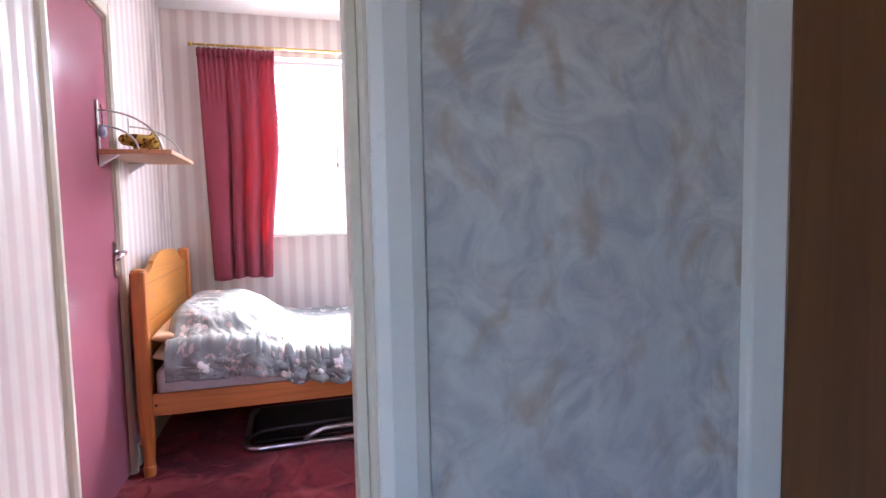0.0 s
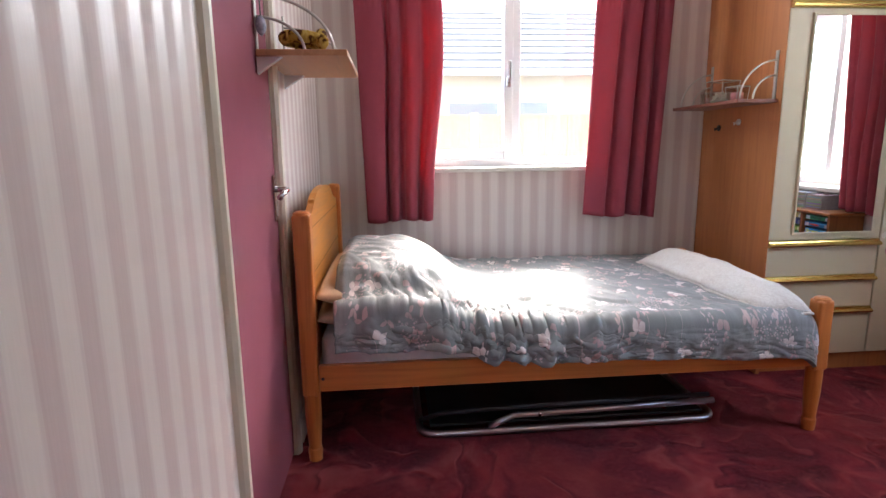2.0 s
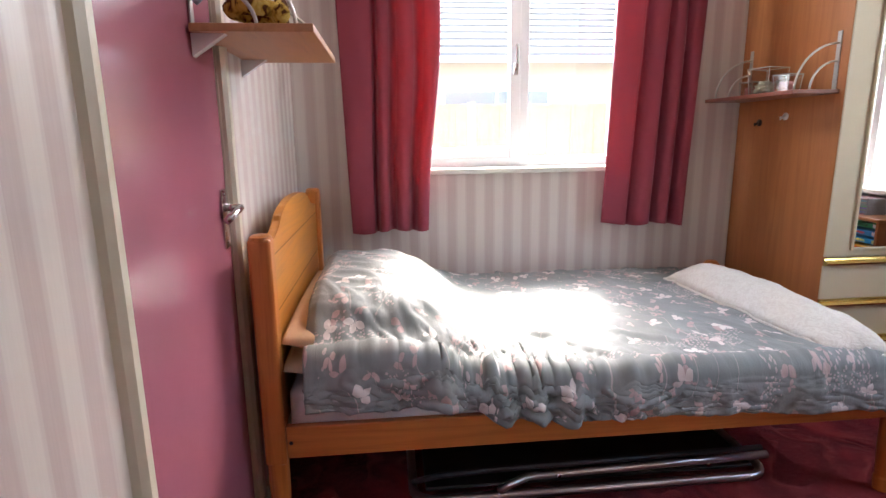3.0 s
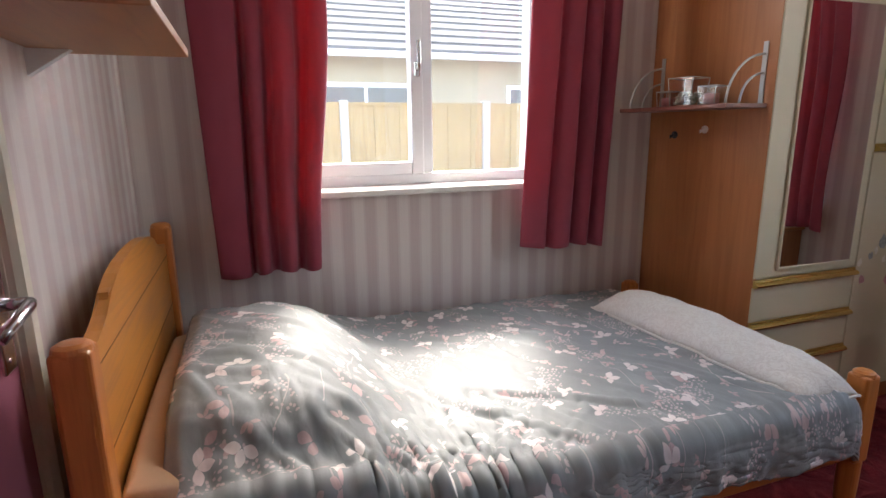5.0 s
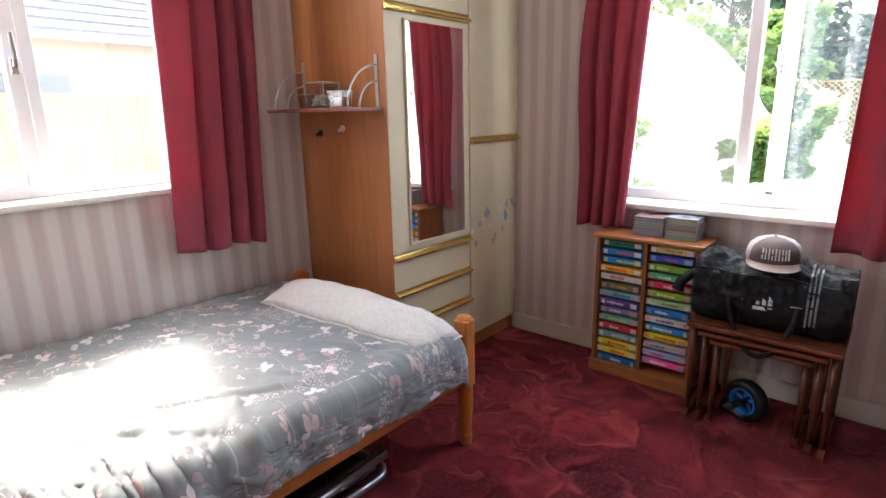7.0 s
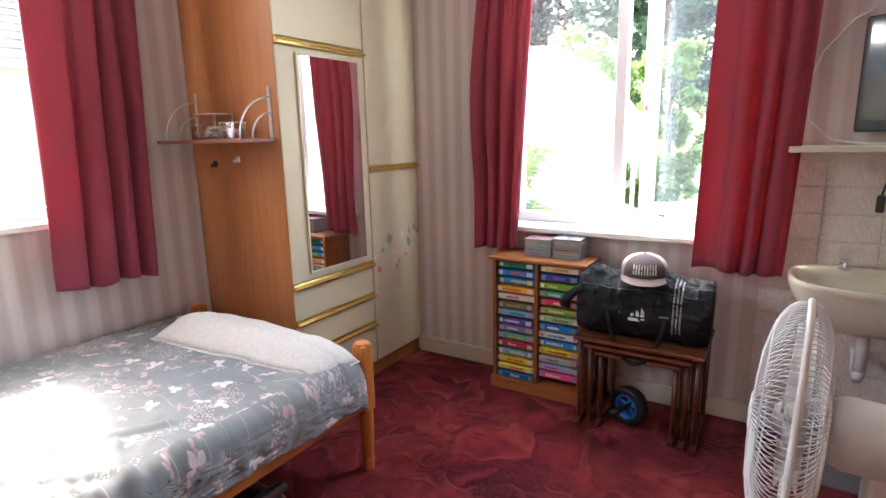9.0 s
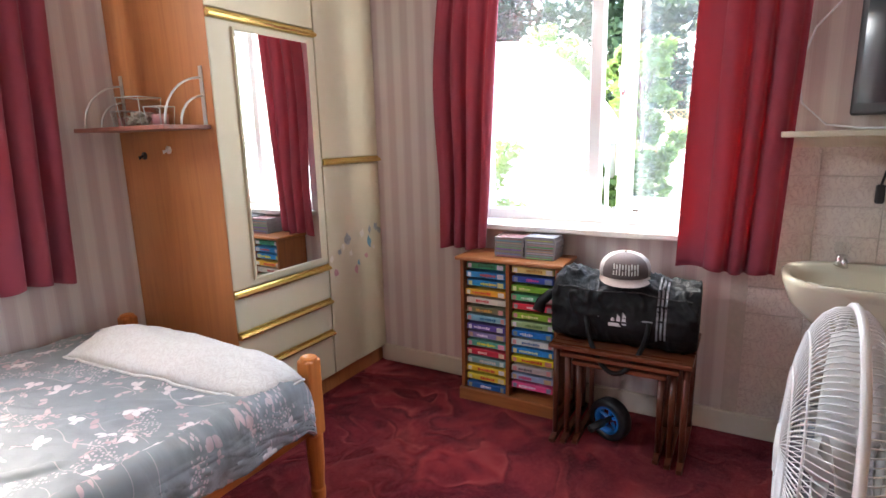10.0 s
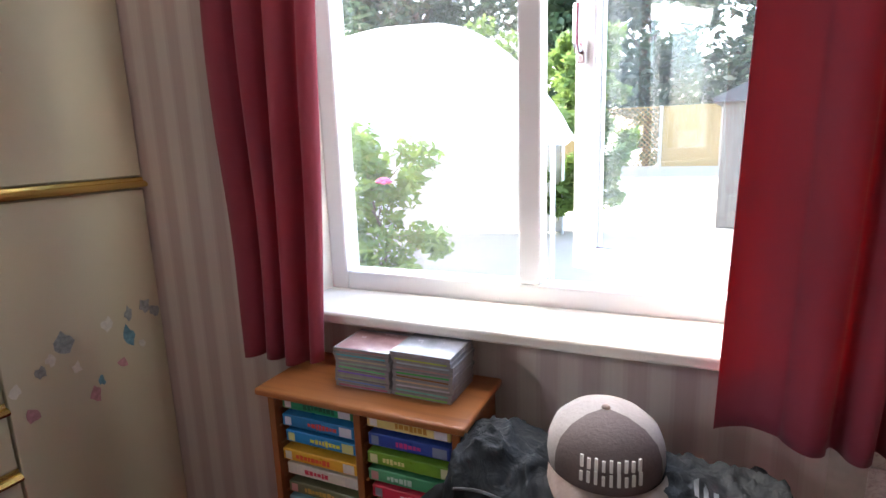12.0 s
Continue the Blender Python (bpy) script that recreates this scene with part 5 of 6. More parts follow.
rnd = random.Random(21)
for k in range(29):
    col, i = (1, k) if k < 15 else (0, k - 15)
    z = 0.062 + PITCH * (14 - i) + 0.0022
    cy = uy + (0.009 + hw - 0.018) / 2 * (1 if col else -1)
    w = 0.100 + rnd.uniform(-0.003, 0.004)
    dx = rnd.uniform(0.0, 0.010)
    tp = thing("video_tape", UX0 + 0.010 + dx, cy, z, label="boxed video tape with a coloured printed spine", category="video tape", group="video tapes")
    c = hexc(SPINES[k])
    cm = speckled("tape spine", c, 0.3, 0.10, 60, 0.0)
    bm = bmesh.new()
    add_box(bm, (0.0, -w, 0.0), (0.175, w, 0.029), 0.002, 1)
    part("case", bm, cm, tp)
    lm = mat("tape lettering", hexc(TRIM[k]), 0.4)
    bm = bmesh.new()
    y = w - rnd.uniform(0.035, 0.075)
    n = rnd.randint(5, 9)
    for q in range(n):
        l = rnd.uniform(0.005, 0.011)
        h = rnd.uniform(0.007, 0.015)
        add_box(bm, (-0.0006, y - l, 0.0135 - h / 2), (0.0, y, 0.0135 + h / 2))
        y -= l + 0.0025
        if y < -w + 0.05:
            break
    part("title", bm, lm, tp, "printed title in blocks")
    pm = mat("tape picture", tuple(min(1, 0.25 + 0.6 * v) for v in hexc(TRIM[(k + 7) % 29])), 0.4)
    box("logo_patch", (-0.0005, w - 0.026, 0.004), (0.0, w - 0.008, 0.024), pm, tp)
    box("picture", (-0.0005, -w + 0.008, 0.003), (0.0, -w + rnd.uniform(0.022, 0.045), 0.025), pm, tp)

# two stacks of CD cases
M_CDEDGE = speckled("clear cd edge", (0.26, 0.245, 0.255), 0.12, 0.15, 60, 0.0)
for s, (yy, cc) in enumerate(((2.375, (0.36, 0.20, 0.20)), (2.225, (0.26, 0.26, 0.29)))):
    for i in range(9 if s == 0 else 10):
        jx, jy = rnd.uniform(-0.003, 0.003), rnd.uniform(-0.003, 0.003)
        cd = thing("cd_case", 2.585 + jx, yy + jy, UH + 0.018 + i * 0.0102, rnd.uniform(-2, 2), label="clear plastic CD case in a stack on the video rack", category="cd case", group="stacked CD cases")
        bm = bmesh.new()
        add_box(bm, (-0.062, -0.071, 0.0), (0.062, 0.071, 0.0098), 0.0008)
        part("case", bm, M_CDEDGE, cd)
        last = i == (8 if s == 0 else 9)
        col_ = cc if last else tuple(rnd.uniform(0.03, 0.5) for _ in range(3))
        bm = bmesh.new()
        if last:
            add_box(bm, (-0.058, -0.066, 0.0098), (0.050, 0.066, 0.0102))
        add_box(bm, (-0.0624, -0.062, 0.003), (-0.0620, 0.062, 0.0065))
        part("inlay", bm, speckled("cd inlay", col_, 0.25, 0.3, 30, 0.0), cd)

# ---- nest of tables with the sports bag ----
nest_x, nest_y = 2.475, 1.825


def nest_table(w, d, h, shift, label):
    e = thing("nest_table", nest_x + shift, nest_y, 0, label=label, category="side table", group="nest of tables")
    bm = bmesh.new()
    add_box(bm, (-d / 2, -w / 2, h - 0.018), (d / 2, w / 2, h), 0.005, 3)
    part("tabletop", bm, M_TEAK, e)
    for sy in (-1, 1):
        y = sy * (w / 2 - 0.022)
        for sx in (-1, 1):
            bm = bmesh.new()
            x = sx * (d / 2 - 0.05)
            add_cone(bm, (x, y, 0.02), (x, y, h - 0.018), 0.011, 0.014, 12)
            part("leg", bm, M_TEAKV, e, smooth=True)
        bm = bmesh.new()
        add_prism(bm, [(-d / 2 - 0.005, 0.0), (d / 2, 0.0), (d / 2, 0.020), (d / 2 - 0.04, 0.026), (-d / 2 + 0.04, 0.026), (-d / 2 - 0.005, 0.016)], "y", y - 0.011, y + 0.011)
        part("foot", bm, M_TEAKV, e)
        box("side_rail", (-d / 2 + 0.06, y - 0.009, h - 0.055), (d / 2 - 0.06, y + 0.009, h - 0.018), M_TEAK, e, 0.003)
    box("back_rail", (d / 2 - 0.05, -w / 2 + 0.03, h - 0.060), (d / 2 - 0.035, w / 2 - 0.03, h - 0.018), M_TEAK, e, 0.003)
    return e


nest_table(0.545, 0.40, 0.440, 0.0, "largest teak nest table with a sports bag on it")
nest_table(0.455, 0.36, 0.405, -0.005, "middle teak table tucked under the largest")
nest_table(0.365, 0.32, 0.370, -0.01, "smallest teak table of the nest, tucked in")

M_BAG = mat("black bag nylon", (0.016, 0.017, 0.019), 0.55, 0, 0.25)
k = Net(M_BAG)
k.color(k.ramp(k.noise(k.coord("Object"), 9, 4), [(0.3, (0.006, 0.0065, 0.007)), (0.7, (0.017, 0.018, 0.020))]))
k.bump(k.math("ADD", k.math("MULTIPLY", k.noise(k.coord("Object"), 500, 2), 0.12), k.noise(k.coord("Object"), 14, 4, 0.5, 1.5)), 0.35, 0.02)
# the same black bag, its grey sheen on top painted as a lighter colour
M_BAGTOP = mat("bag nylon with painted top sheen", (0.020, 0.023, 0.027), 0.72, 0, 0.25)
k = Net(M_BAGTOP)
k.bump(k.noise(k.coord("Object"), 16, 4, 0.5, 1.8), 0.5, 0.025)
M_BAGWHITE = mat("white bag print", (0.75, 0.76, 0.78), 0.5)
bag = thing("sports_bag", nest_x - 0.015, nest_y + 0.005, 0.440, 2, label="black sports holdall with three white stripes on the nest table", category="bag")
BL, BD, BH = 0.56, 0.27, 0.272


def bag_section(u, a):
    """The holdall's skin at u along its length and angle a round it."""
    end = (1 - abs(2 * u - 1) ** 7) ** 0.35
    ca, sa = math.cos(a), math.sin(a)
    p = 2.9
    r = (abs(ca) ** p + abs(sa) ** p) ** (-1 / p)
    x = r * ca * BD / 2 * (0.80 + 0.20 * end)
    z = BH / 2 + r * sa * BH / 2 * (0.82 + 0.18 * end)
    sag = 0.008 * math.exp(-((u - 0.5) / 0.20) ** 2) + 0.016 * math.exp(-((u - 0.12) / 0.10) ** 2) + 0.010 * math.sin(13 * u)
    if sa > 0:
        z += sag * sa
        x *= 1 - 0.16 * sa
    y = (0.5 - u) * BL
    wob = 0.012 * noise.noise(Vector((u * 6, 2 * ca, 2 * sa + 4)))
    cr1 = noise.noise(Vector((u * 9 + 1.5 * sa, 2.6 * ca + u * 3, 2.2 * sa)))
    wob += (0.014 if sa > 0.1 else 0.007) * (max(0.0, 1 - abs(cr1) * 5) - 0.35)
    cr2 = noise.noise(Vector((u * 17 - 2 * ca, 4 * sa, 4 * ca + 7)))
    wob += 0.006 * max(0.0, 1 - abs(cr2) * 4) * (1 if sa > 0 else 0.4)
    return Vector((x + wob * ca, y, max(0.0, z + wob * sa)))


bm = bmesh.new()
nu, na = 96, 96
rings = [[bm.verts.new(bag_section(0.004 + 0.992 * i / nu, 2 * math.pi * j / na)) for j in range(na)] for i in range(nu + 1)]
for i in range(nu):
    for j in range(na):
        f = bm.faces.new((rings[i][j], rings[i][(j + 1) % na], rings[i + 1][(j + 1) % na], rings[i + 1][j]))
        # upper faces take the colour with the sheen painted in
        if 0.12 < (j + 0.5) / na < 0.40:
            f.material_index = 1
for ring in (rings[0], rings[-1]):
    bm.faces.new(ring)
part("body", bm, [M_BAG, M_BAGTOP], bag, smooth=True)
for q in range(3):
    bm = bmesh.new()
    u0 = 0.735 + q * 0.026
    pts = []
    for j in range(26):
        a = math.pi * (0.56 + 0.62 * j / 25)
        for du in (0.0, 0.013):
            c = bag_section(u0 + du, a)
            nrm = Vector((math.cos(a), 0, math.sin(a)))
            pts.append(bm.verts.new(c + nrm * 0.002))
    for j in range(25):
        bm.faces.new((pts[2 * j], pts[2 * j + 1], pts[2 * j + 3], pts[2 * j + 2]))
    bmesh.ops.solidify(bm, geom=list(bm.faces), thickness=0.001)
    part("stripe", bm, mat("stripe print", (0.42, 0.44, 0.48), 0.45), bag, "pale printed stripe")
# plain mark on the front: three slanted bars over a short bar
bm = bmesh.new()
for q, hgt in enumerate((0.016, 0.028, 0.040)):
    y = 0.035 - q * 0.021
    add_prism(bm, [(y, 0.120), (y - 0.015, 0.120), (y - 0.015 - 0.0, 0.120 + hgt * 0.55), (y - 0.003, 0.120 + hgt)], "x", -BD / 2 - 0.003, -BD / 2 + 0.0)
add_box(bm, (-BD / 2 - 0.003, -0.034, 0.098), (-BD / 2, 0.044, 0.112), 0.001)
part("mark", bm, M_BAGWHITE, bag, "plain white printed mark")
for yy in (0.10, -0.10):
    box("strap_patch", (-BD / 2 - 0.003, yy - 0.02, 0.128), (-BD / 2 + 0.001, yy + 0.02, 0.134), mat("grey tab", (0.3, 0.31, 0.33), 0.5), bag, 0.0005)


def strap(name, pts, w, parent):
    bm = bmesh.new()
    rows_ = []
    for p in pts:
        p = Vector(p)
        rows_.append([bm.verts.new(p + Vector((0, -w / 2, 0))), bm.verts.new(p + Vector((0, w / 2, 0)))])
    for a, b in zip(rows_, rows_[1:]):
        bm.faces.new((a[0], a[1], b[1], b[0]))
    bmesh.ops.solidify(bm, geom=list(bm.faces), thickness=0.003)
    return part(name, bm, M_BAG, parent)


arc = [Vector((-BD / 2 - 0.006 - 0.02 * math.sin(math.pi * t), 0.13 - 0.24 * t, 0.13 - 0.22 * math.sin(math.pi * t) ** 0.6)) for t in [i / 24 for i in range(25)]]
bm = bmesh.new()
add_tube(bm, arc, 0.010, 8)
part("handle", bm, M_BAG, bag, "hanging black webbing handle", smooth=True)
bm = bmesh.new()
add_tube(bm, [(-0.05, BL / 2 - 0.03, 0.20), (-0.07, BL / 2 + 0.015, 0.185), (-0.09, BL / 2 + 0.05, 0.15), (-0.10, BL / 2 + 0.06, 0.11)], 0.024, 10, taper=lambda t: 0.7 + 0.4 * t)
part("side_strap", bm, M_BAG, bag, smooth=True)
bm = bmesh.new()
add_tube(bm, [bag_section(0.05 + 0.9 * i / 30, math.pi * 0.80) + Vector((-0.001, 0, 0.001)) for i in range(31)], 0.0028, 6)
part("zip", bm, mat("zip grey", (0.06, 0.06, 0.065), 0.3), bag)

# cap
M_CAP = speckled("washed grey cap cotton", (0.115, 0.085, 0.08), 0.85, 0.15, 160, 0.3)
M_BRIM = speckled("beige cap brim", (0.40, 0.31, 0.27), 0.85, 0.1, 160, 0.3)
M_CAPSIDE = speckled("pale cap side", (0.33, 0.29, 0.27), 0.85, 0.1, 160, 0.3)
cap = thing("baseball_cap", nest_x - 0.012, nest_y + 0.015, 0.716, 12, label="grey and beige baseball cap with white print on the bag", category="cap")
bm = bmesh.new()
prof = [(0.092, 0.0), (0.094, 0.02), (0.092, 0.05), (0.084, 0.078), (0.064, 0.102), (0.036, 0.116), (0.001, 0.120)]
seg = 36
rings = [[bm.verts.new((r * 1.06 * math.cos(2 * math.pi * i / seg), r * 0.93 * math.sin(2 * math.pi * i / seg), z)) for i in range(seg)] for r, z in prof]
for a, b in zip(rings, rings[1:]):
    for i in range(seg):
        f = bm.faces.new((a[i], a[(i + 1) % seg], b[(i + 1) % seg], b[i]))
        ang = 360 * (i + 0.5) / seg
        f.material_index = 0 if 115 < ang < 245 else 1
part("crown", bm, [M_CAP, M_CAPSIDE], cap, smooth=True)
bm = bmesh.new()
n = 22
rows_ = []
for j in range(7):
    v = j / 6
    row = []
    for i in range(n + 1):
        a = radians(108 + 144 * i / n)
        ix, iy = 0.096 * 1.06 * math.cos(a), 0.096 * 0.93 * math.sin(a)
        out = 0.080 * v * max(0.0, math.cos((a - math.pi) * 1.15)) ** 0.7
        x, y = ix - out, iy * (1 + 0.02 * v)
        z = 0.008 - 0.010 * v - 1.1 * (y * y) * v
        row.append(bm.verts.new((x, y, z)))
    rows_.append(row)
for a, b in zip(rows_, rows_[1:]):
    for i in range(n):
        bm.faces.new((a[i], a[i + 1], b[i + 1], b[i]))
bmesh.ops.solidify(bm, geom=list(bm.faces), thickness=0.003)
part("brim", bm, M_BRIM, cap, smooth=True)
bm = bmesh.new()
bmesh.ops.create_uvsphere(bm, u_segments=12, v_segments=6, radius=0.007, matrix=Matrix.Translation((0, 0, 0.121)))
part("button", bm, M_BRIM, cap, smooth=True)
bm = bmesh.new()
for i in range(9):
    a = math.pi + (i - 4) * 0.115
    for z0_, z1_ in ((0.028, 0.028 + 0.020 + 0.004 * (i % 3)), (0.056, 0.082 - 0.003 * (i % 2))):
        wz = (0.094 - 0.10 * max(0, ((z0_ + z1_) / 2 - 0.045)))
        x, y = wz * 1.075 * math.cos(a), wz * 0.945 * math.sin(a)
        m_ = Matrix.Translation((x, y, (z0_ + z1_) / 2)) @ Matrix.Rotation(a, 4, "Z")
        made = bmesh.ops.create_cube(bm, size=1.0, matrix=m_ @ Matrix.Diagonal((0.003, 0.0042, z1_ - z0_, 1)))
part("print", bm, mat("cap print", (0.72, 0.70, 0.66), 0.7), cap, "white blocky embroidered print")

cap.scale = (1.14, 1.14, 0.80)

# exercise roller under the tables
rl = thing("exercise_roller", 2.415, 1.865, 0.0, -24, label="black exercise wheel with a bright blue hub under the tables", category="exercise wheel")
bm = bmesh.new()
add_lathe(bm, [(0.060, -0.028), (0.084, -0.030), (0.090, -0.020), (0.090, 0.020), (0.084, 0.030), (0.060, 0.028), (0.060, -0.028)], 36, Matrix.Translation((0, 0, 0.091)) @ Matrix.Rotation(radians(90), 4, "Y"))
part("tyre", bm, M_BLACK, rl, smooth=True)
M_BLUE = mat("bright blue plastic", (0.015, 0.20, 0.62), 0.35)
bm = bmesh.new()
add_lathe(bm, [(0.050, -0.026), (0.062, -0.026), (0.062, 0.026), (0.050, 0.026), (0.050, -0.026)], 32, Matrix.Translation((0, 0, 0.091)) @ Matrix.Rotation(radians(90), 4, "Y"))
rim = part("rim", bm, M_BLUE, rl, smooth=True)
for i in range(5):
    a = 2 * math.pi * i / 5 + 0.3
    bm = bmesh.new()
    add_tube(bm, [(0, 0.015 * math.cos(a), 0.091 + 0.015 * math.sin(a)), (0, 0.054 * math.cos(a), 0.091 + 0.054 * math.sin(a))], 0.008, 8)
    part("spoke", bm, M_BLUE, rim)
rod("axle", (-0.13, 0, 0.091), (0.10, 0, 0.091), 0.011, M_BLACK, rl)
rod("grip", (-0.13, 0, 0.091), (-0.05, 0, 0.091), 0.016, M_BLACK, rl)

# ---- washbasin corner ----
M_TILE = mat("marbled beige tile", (0.7, 0.62, 0.56), 0.30)
k = Net(M_TILE)
oi = k.n("ShaderNodeObjectInfo")
ta = k.noise(k.coord("Object"), 16, 4, 0.6, 3.0)
tc = k.ramp(ta, [(0.40, (0.76, 0.68, 0.61)), (0.49, (0.70, 0.61, 0.55)), (0.505, (0.50, 0.38, 0.35)), (0.53, (0.72, 0.64, 0.58)), (0.7, (0.78, 0.70, 0.63))])
k.color(k.mix(k.math("MULTIPLY", oi.outputs["Random"], 0.18), tc, (0.62, 0.53, 0.47)))
M_GROUT = speckled("tile grout", (0.60, 0.53, 0.47), 0.9, 0.1, 60)
tiles = thing("tiled_splashback", EAST, 0.93, 0, label="beige marbled ceramic tiles behind the washbasin", category="tiles", kind="structure")
box("grout", (-0.004, -0.53, 0.10), (-0.0005, 0.53, 1.222), M_GROUT, tiles)
tm = bpy.data.meshes.new("tile")
bm = bmesh.new()
TW, TH = 0.2, 0.112
add_box(bm, (-0.009, -TW / 2 + 0.001, -TH / 2 + 0.001), (-0.0035, TW / 2 - 0.001, TH / 2 - 0.001), 0.0012)
bm.to_mesh(tm)
bm.free()
tm.materials.append(M_TILE)
TILE_SPOTS = [(-0.43 + TW * i + (0.0), 0.10 + TH * (j + 0.5)) for j in range(10) for i in range(5)]

M_CERAMIC = speckled("avocado cream ceramic", (0.62, 0.58, 0.46), 0.12, 0.02, 4, 0.0)
sink = thing("washbasin", EAST - 0.012, 1.035, 0.0, label="cream ceramic wall-hung washbasin with chrome taps", category="washbasin")
bm = bmesh.new()
n = 48


def rim_pt(a, k):
    x = -0.40 * k * max(0.0, math.sin(a)) ** 0.75 - 0.02 if math.sin(a) >= 0 else 0.0
    return x, 0.265 * math.cos(a) * (0.25 + 0.75 * k if k < 1 else 1)


outer = []
for scale, z, inset in ((0.30, 0.585, 0.10), (0.62, 0.615, 0.05), (0.90, 0.69, 0.01), (1.0, 0.765, 0.0), (1.0, 0.785, 0.0), (0.97, 0.790, 0.008), (0.90, 0.785, 0.02), (0.84, 0.76, 0.03), (0.70, 0.69, 0.06), (0.40, 0.655, 0.12), (0.12, 0.65, 0.18)):
    ring = []
    for i in range(n):
        a = 2 * math.pi * i / n
        cx, cy = -0.215, 0.0
        ex = 0.215 * scale
        ey = 0.265 * scale
        p_ = 2.7
        r = (abs(math.cos(a)) ** p_ + abs(math.sin(a)) ** p_) ** (-1 / p_)
        px, py = r * math.sin(a) * ex, r * math.cos(a) * ey
        shiftb = -0.035 if z > 0.60 and scale < 0.95 and inset > 0.015 else 0.0
        ring.append(bm.verts.new((cx + px + shiftb * (1 if scale < 0.95 else 0), cy + py, z)))
    outer.append(ring)
for a, b in zip(outer, outer[1:]):
    for i in range(n):
        bm.faces.new((a[i], a[(i + 1) % n], b[(i + 1) % n], b[i]))
bm.faces.new(outer[0])
bm.faces.new(outer[-1])
part("basin", bm, M_CERAMIC, sink, smooth=True)
for yy in (0.075, -0.085):
    bm = bmesh.new()
    add_cone(bm, (-0.055, yy, 0.785), (-0.055, yy, 0.825), 0.022, 0.017)
    add_tube(bm, [(-0.055, yy, 0.812), (-0.09, yy, 0.822), (-0.125, yy, 0.815), (-0.135, yy, 0.795)], 0.012, 10)
    tp = part("tap", bm, M_CHROME, sink, "chrome pillar tap", smooth=True)
    bm = bmesh.new()
    add_lathe(bm, [(0.012, 0.825), (0.024, 0.835), (0.026, 0.865), (0.020, 0.872), (0.001, 0.873)], 10, Matrix.Translation((-0.055, yy, 0)))
    part("tap_head", bm, M_GLASSWARE, tp, "clear faceted head")
rod("waste_pipe", (-0.20, 0, 0.42), (-0.20, 0, 0.60), 0.022, M_UPVC, sink)
box("overflow", (-0.372, -0.03, 0.735), (-0.366, 0.0, 0.742), M_BLACK, sink)
tube("trap", [(-0.20, 0, 0.44), (-0.20, 0, 0.40), (-0.16, 0, 0.37), (-0.11, 0, 0.40), (-0.10, 0, 0.44), (0.0, 0, 0.44)], 0.02, M_UPVC, sink)

# shelf over the basin with a television
tvs = thing("tv_shelf", EAST, 0.85, 1.225, label="cream painted shelf carrying a television over the washbasin", category="shelf")
box("board", (-0.245, -0.50, 0.028), (-0.002, 0.49, 0.048), M_CREAMTRIM, tvs, 0.003, 2)
box("batten", (-0.022, -0.50, -0.012), (-0.010, 0.49, 0.026), M_CREAMTRIM, tvs, 0.002)
tv = thing("television", 2.56, 0.86, 1.273, -28, label="small black flat television on an oval stand", category="television")
bm = bmesh.new()
add_lathe(bm, [(0.001, 0.0), (0.11, 0.0), (0.112, 0.006), (0.09, 0.016), (0.03, 0.022), (0.001, 0.023)], 32, Matrix.Diagonal((0.8, 1.2, 1, 1)))
part("stand", bm, mat("gloss black", (0.01, 0.01, 0.011), 0.12), tv, smooth=True)
rod("neck", (0.01, 0, 0.02), (0.01, 0, 0.10), 0.02, M_BLACK, tv)
bm = bmesh.new()
add_box(bm, (-0.025, -0.30, 0.050), (0.025, 0.30, 0.475), 0.010, 3)
cas = part("casing", bm, M_BLACK, tv)
box("screen", (-0.0275, -0.276, 0.090), (-0.0252, 0.276, 0.452), mat("dark screen", (0.02, 0.025, 0.03), 0.08), tv)
cab = thing("tv_cable", 2.60, 1.20, 1.275, label="white aerial cable looping down behind the television", category="cable")
tube("cable", [(0.085, -0.09, 0.50), (0.085, -0.03, 0.47), (0.085, 0.06, 0.36), (0.085, 0.10, 0.22), (0.085, 0.08, 0.10), (0.08, 0.0, 0.02), (0.06, -0.10, 0.004), (0.03, -0.18, 0.004)], 0.004, M_UPVC, cab, 8)
plug = thing("shaver_cord", 2.655, 1.02, 1.05, label="black lead with a plug hanging from the shelf", category="cable")
tube("cord", [(0.0, -0.03, 0.20), (0.0, -0.025, 0.14), (0.0, -0.01, 0.08), (0.0, 0.0, 0.03)], 0.004, M_BLACK, plug, 8)
bm = bmesh.new()
add_box(bm, (-0.014, -0.013, -0.035), (0.014, 0.013, 0.032), 0.006, 2)
part("plug", bm, M_BLACK, plug)
hk = thing("wall_hook", EAST - 0.009, 0.93, 1.055, label="small chrome robe hook on the tiles", category="hook")
rod("base", (0, 0, 0), (-0.008, 0, 0), 0.020, M_CHROME, hk)
tube("hook", [(-0.008, 0, 0), (-0.04, 0, 0.0), (-0.05, 0, -0.015), (-0.045, 0, -0.03)], 0.008, M_CHROME, hk)

# pedestal fan
M_FAN = speckled("white fan plastic", (0.74, 0.73, 0.72), 0.35, 0.03, 20, 0.0)
M_WIRE = mat("white coated wire", (0.72, 0.71, 0.71), 0.35)
fan = thing("pedestal_fan", 1.105, 1.290, 0.0, 0, label="white pedestal fan with wire cage standing on the carpet", category="fan")
FZ = 0.815
axis = Vector((0.045, 1.0, 0.03)).normalized()
fm = Matrix.Translation((0, 0, FZ)) @ axis.to_track_quat("Z", "Y").to_matrix().to_4x4()
FR = 0.222


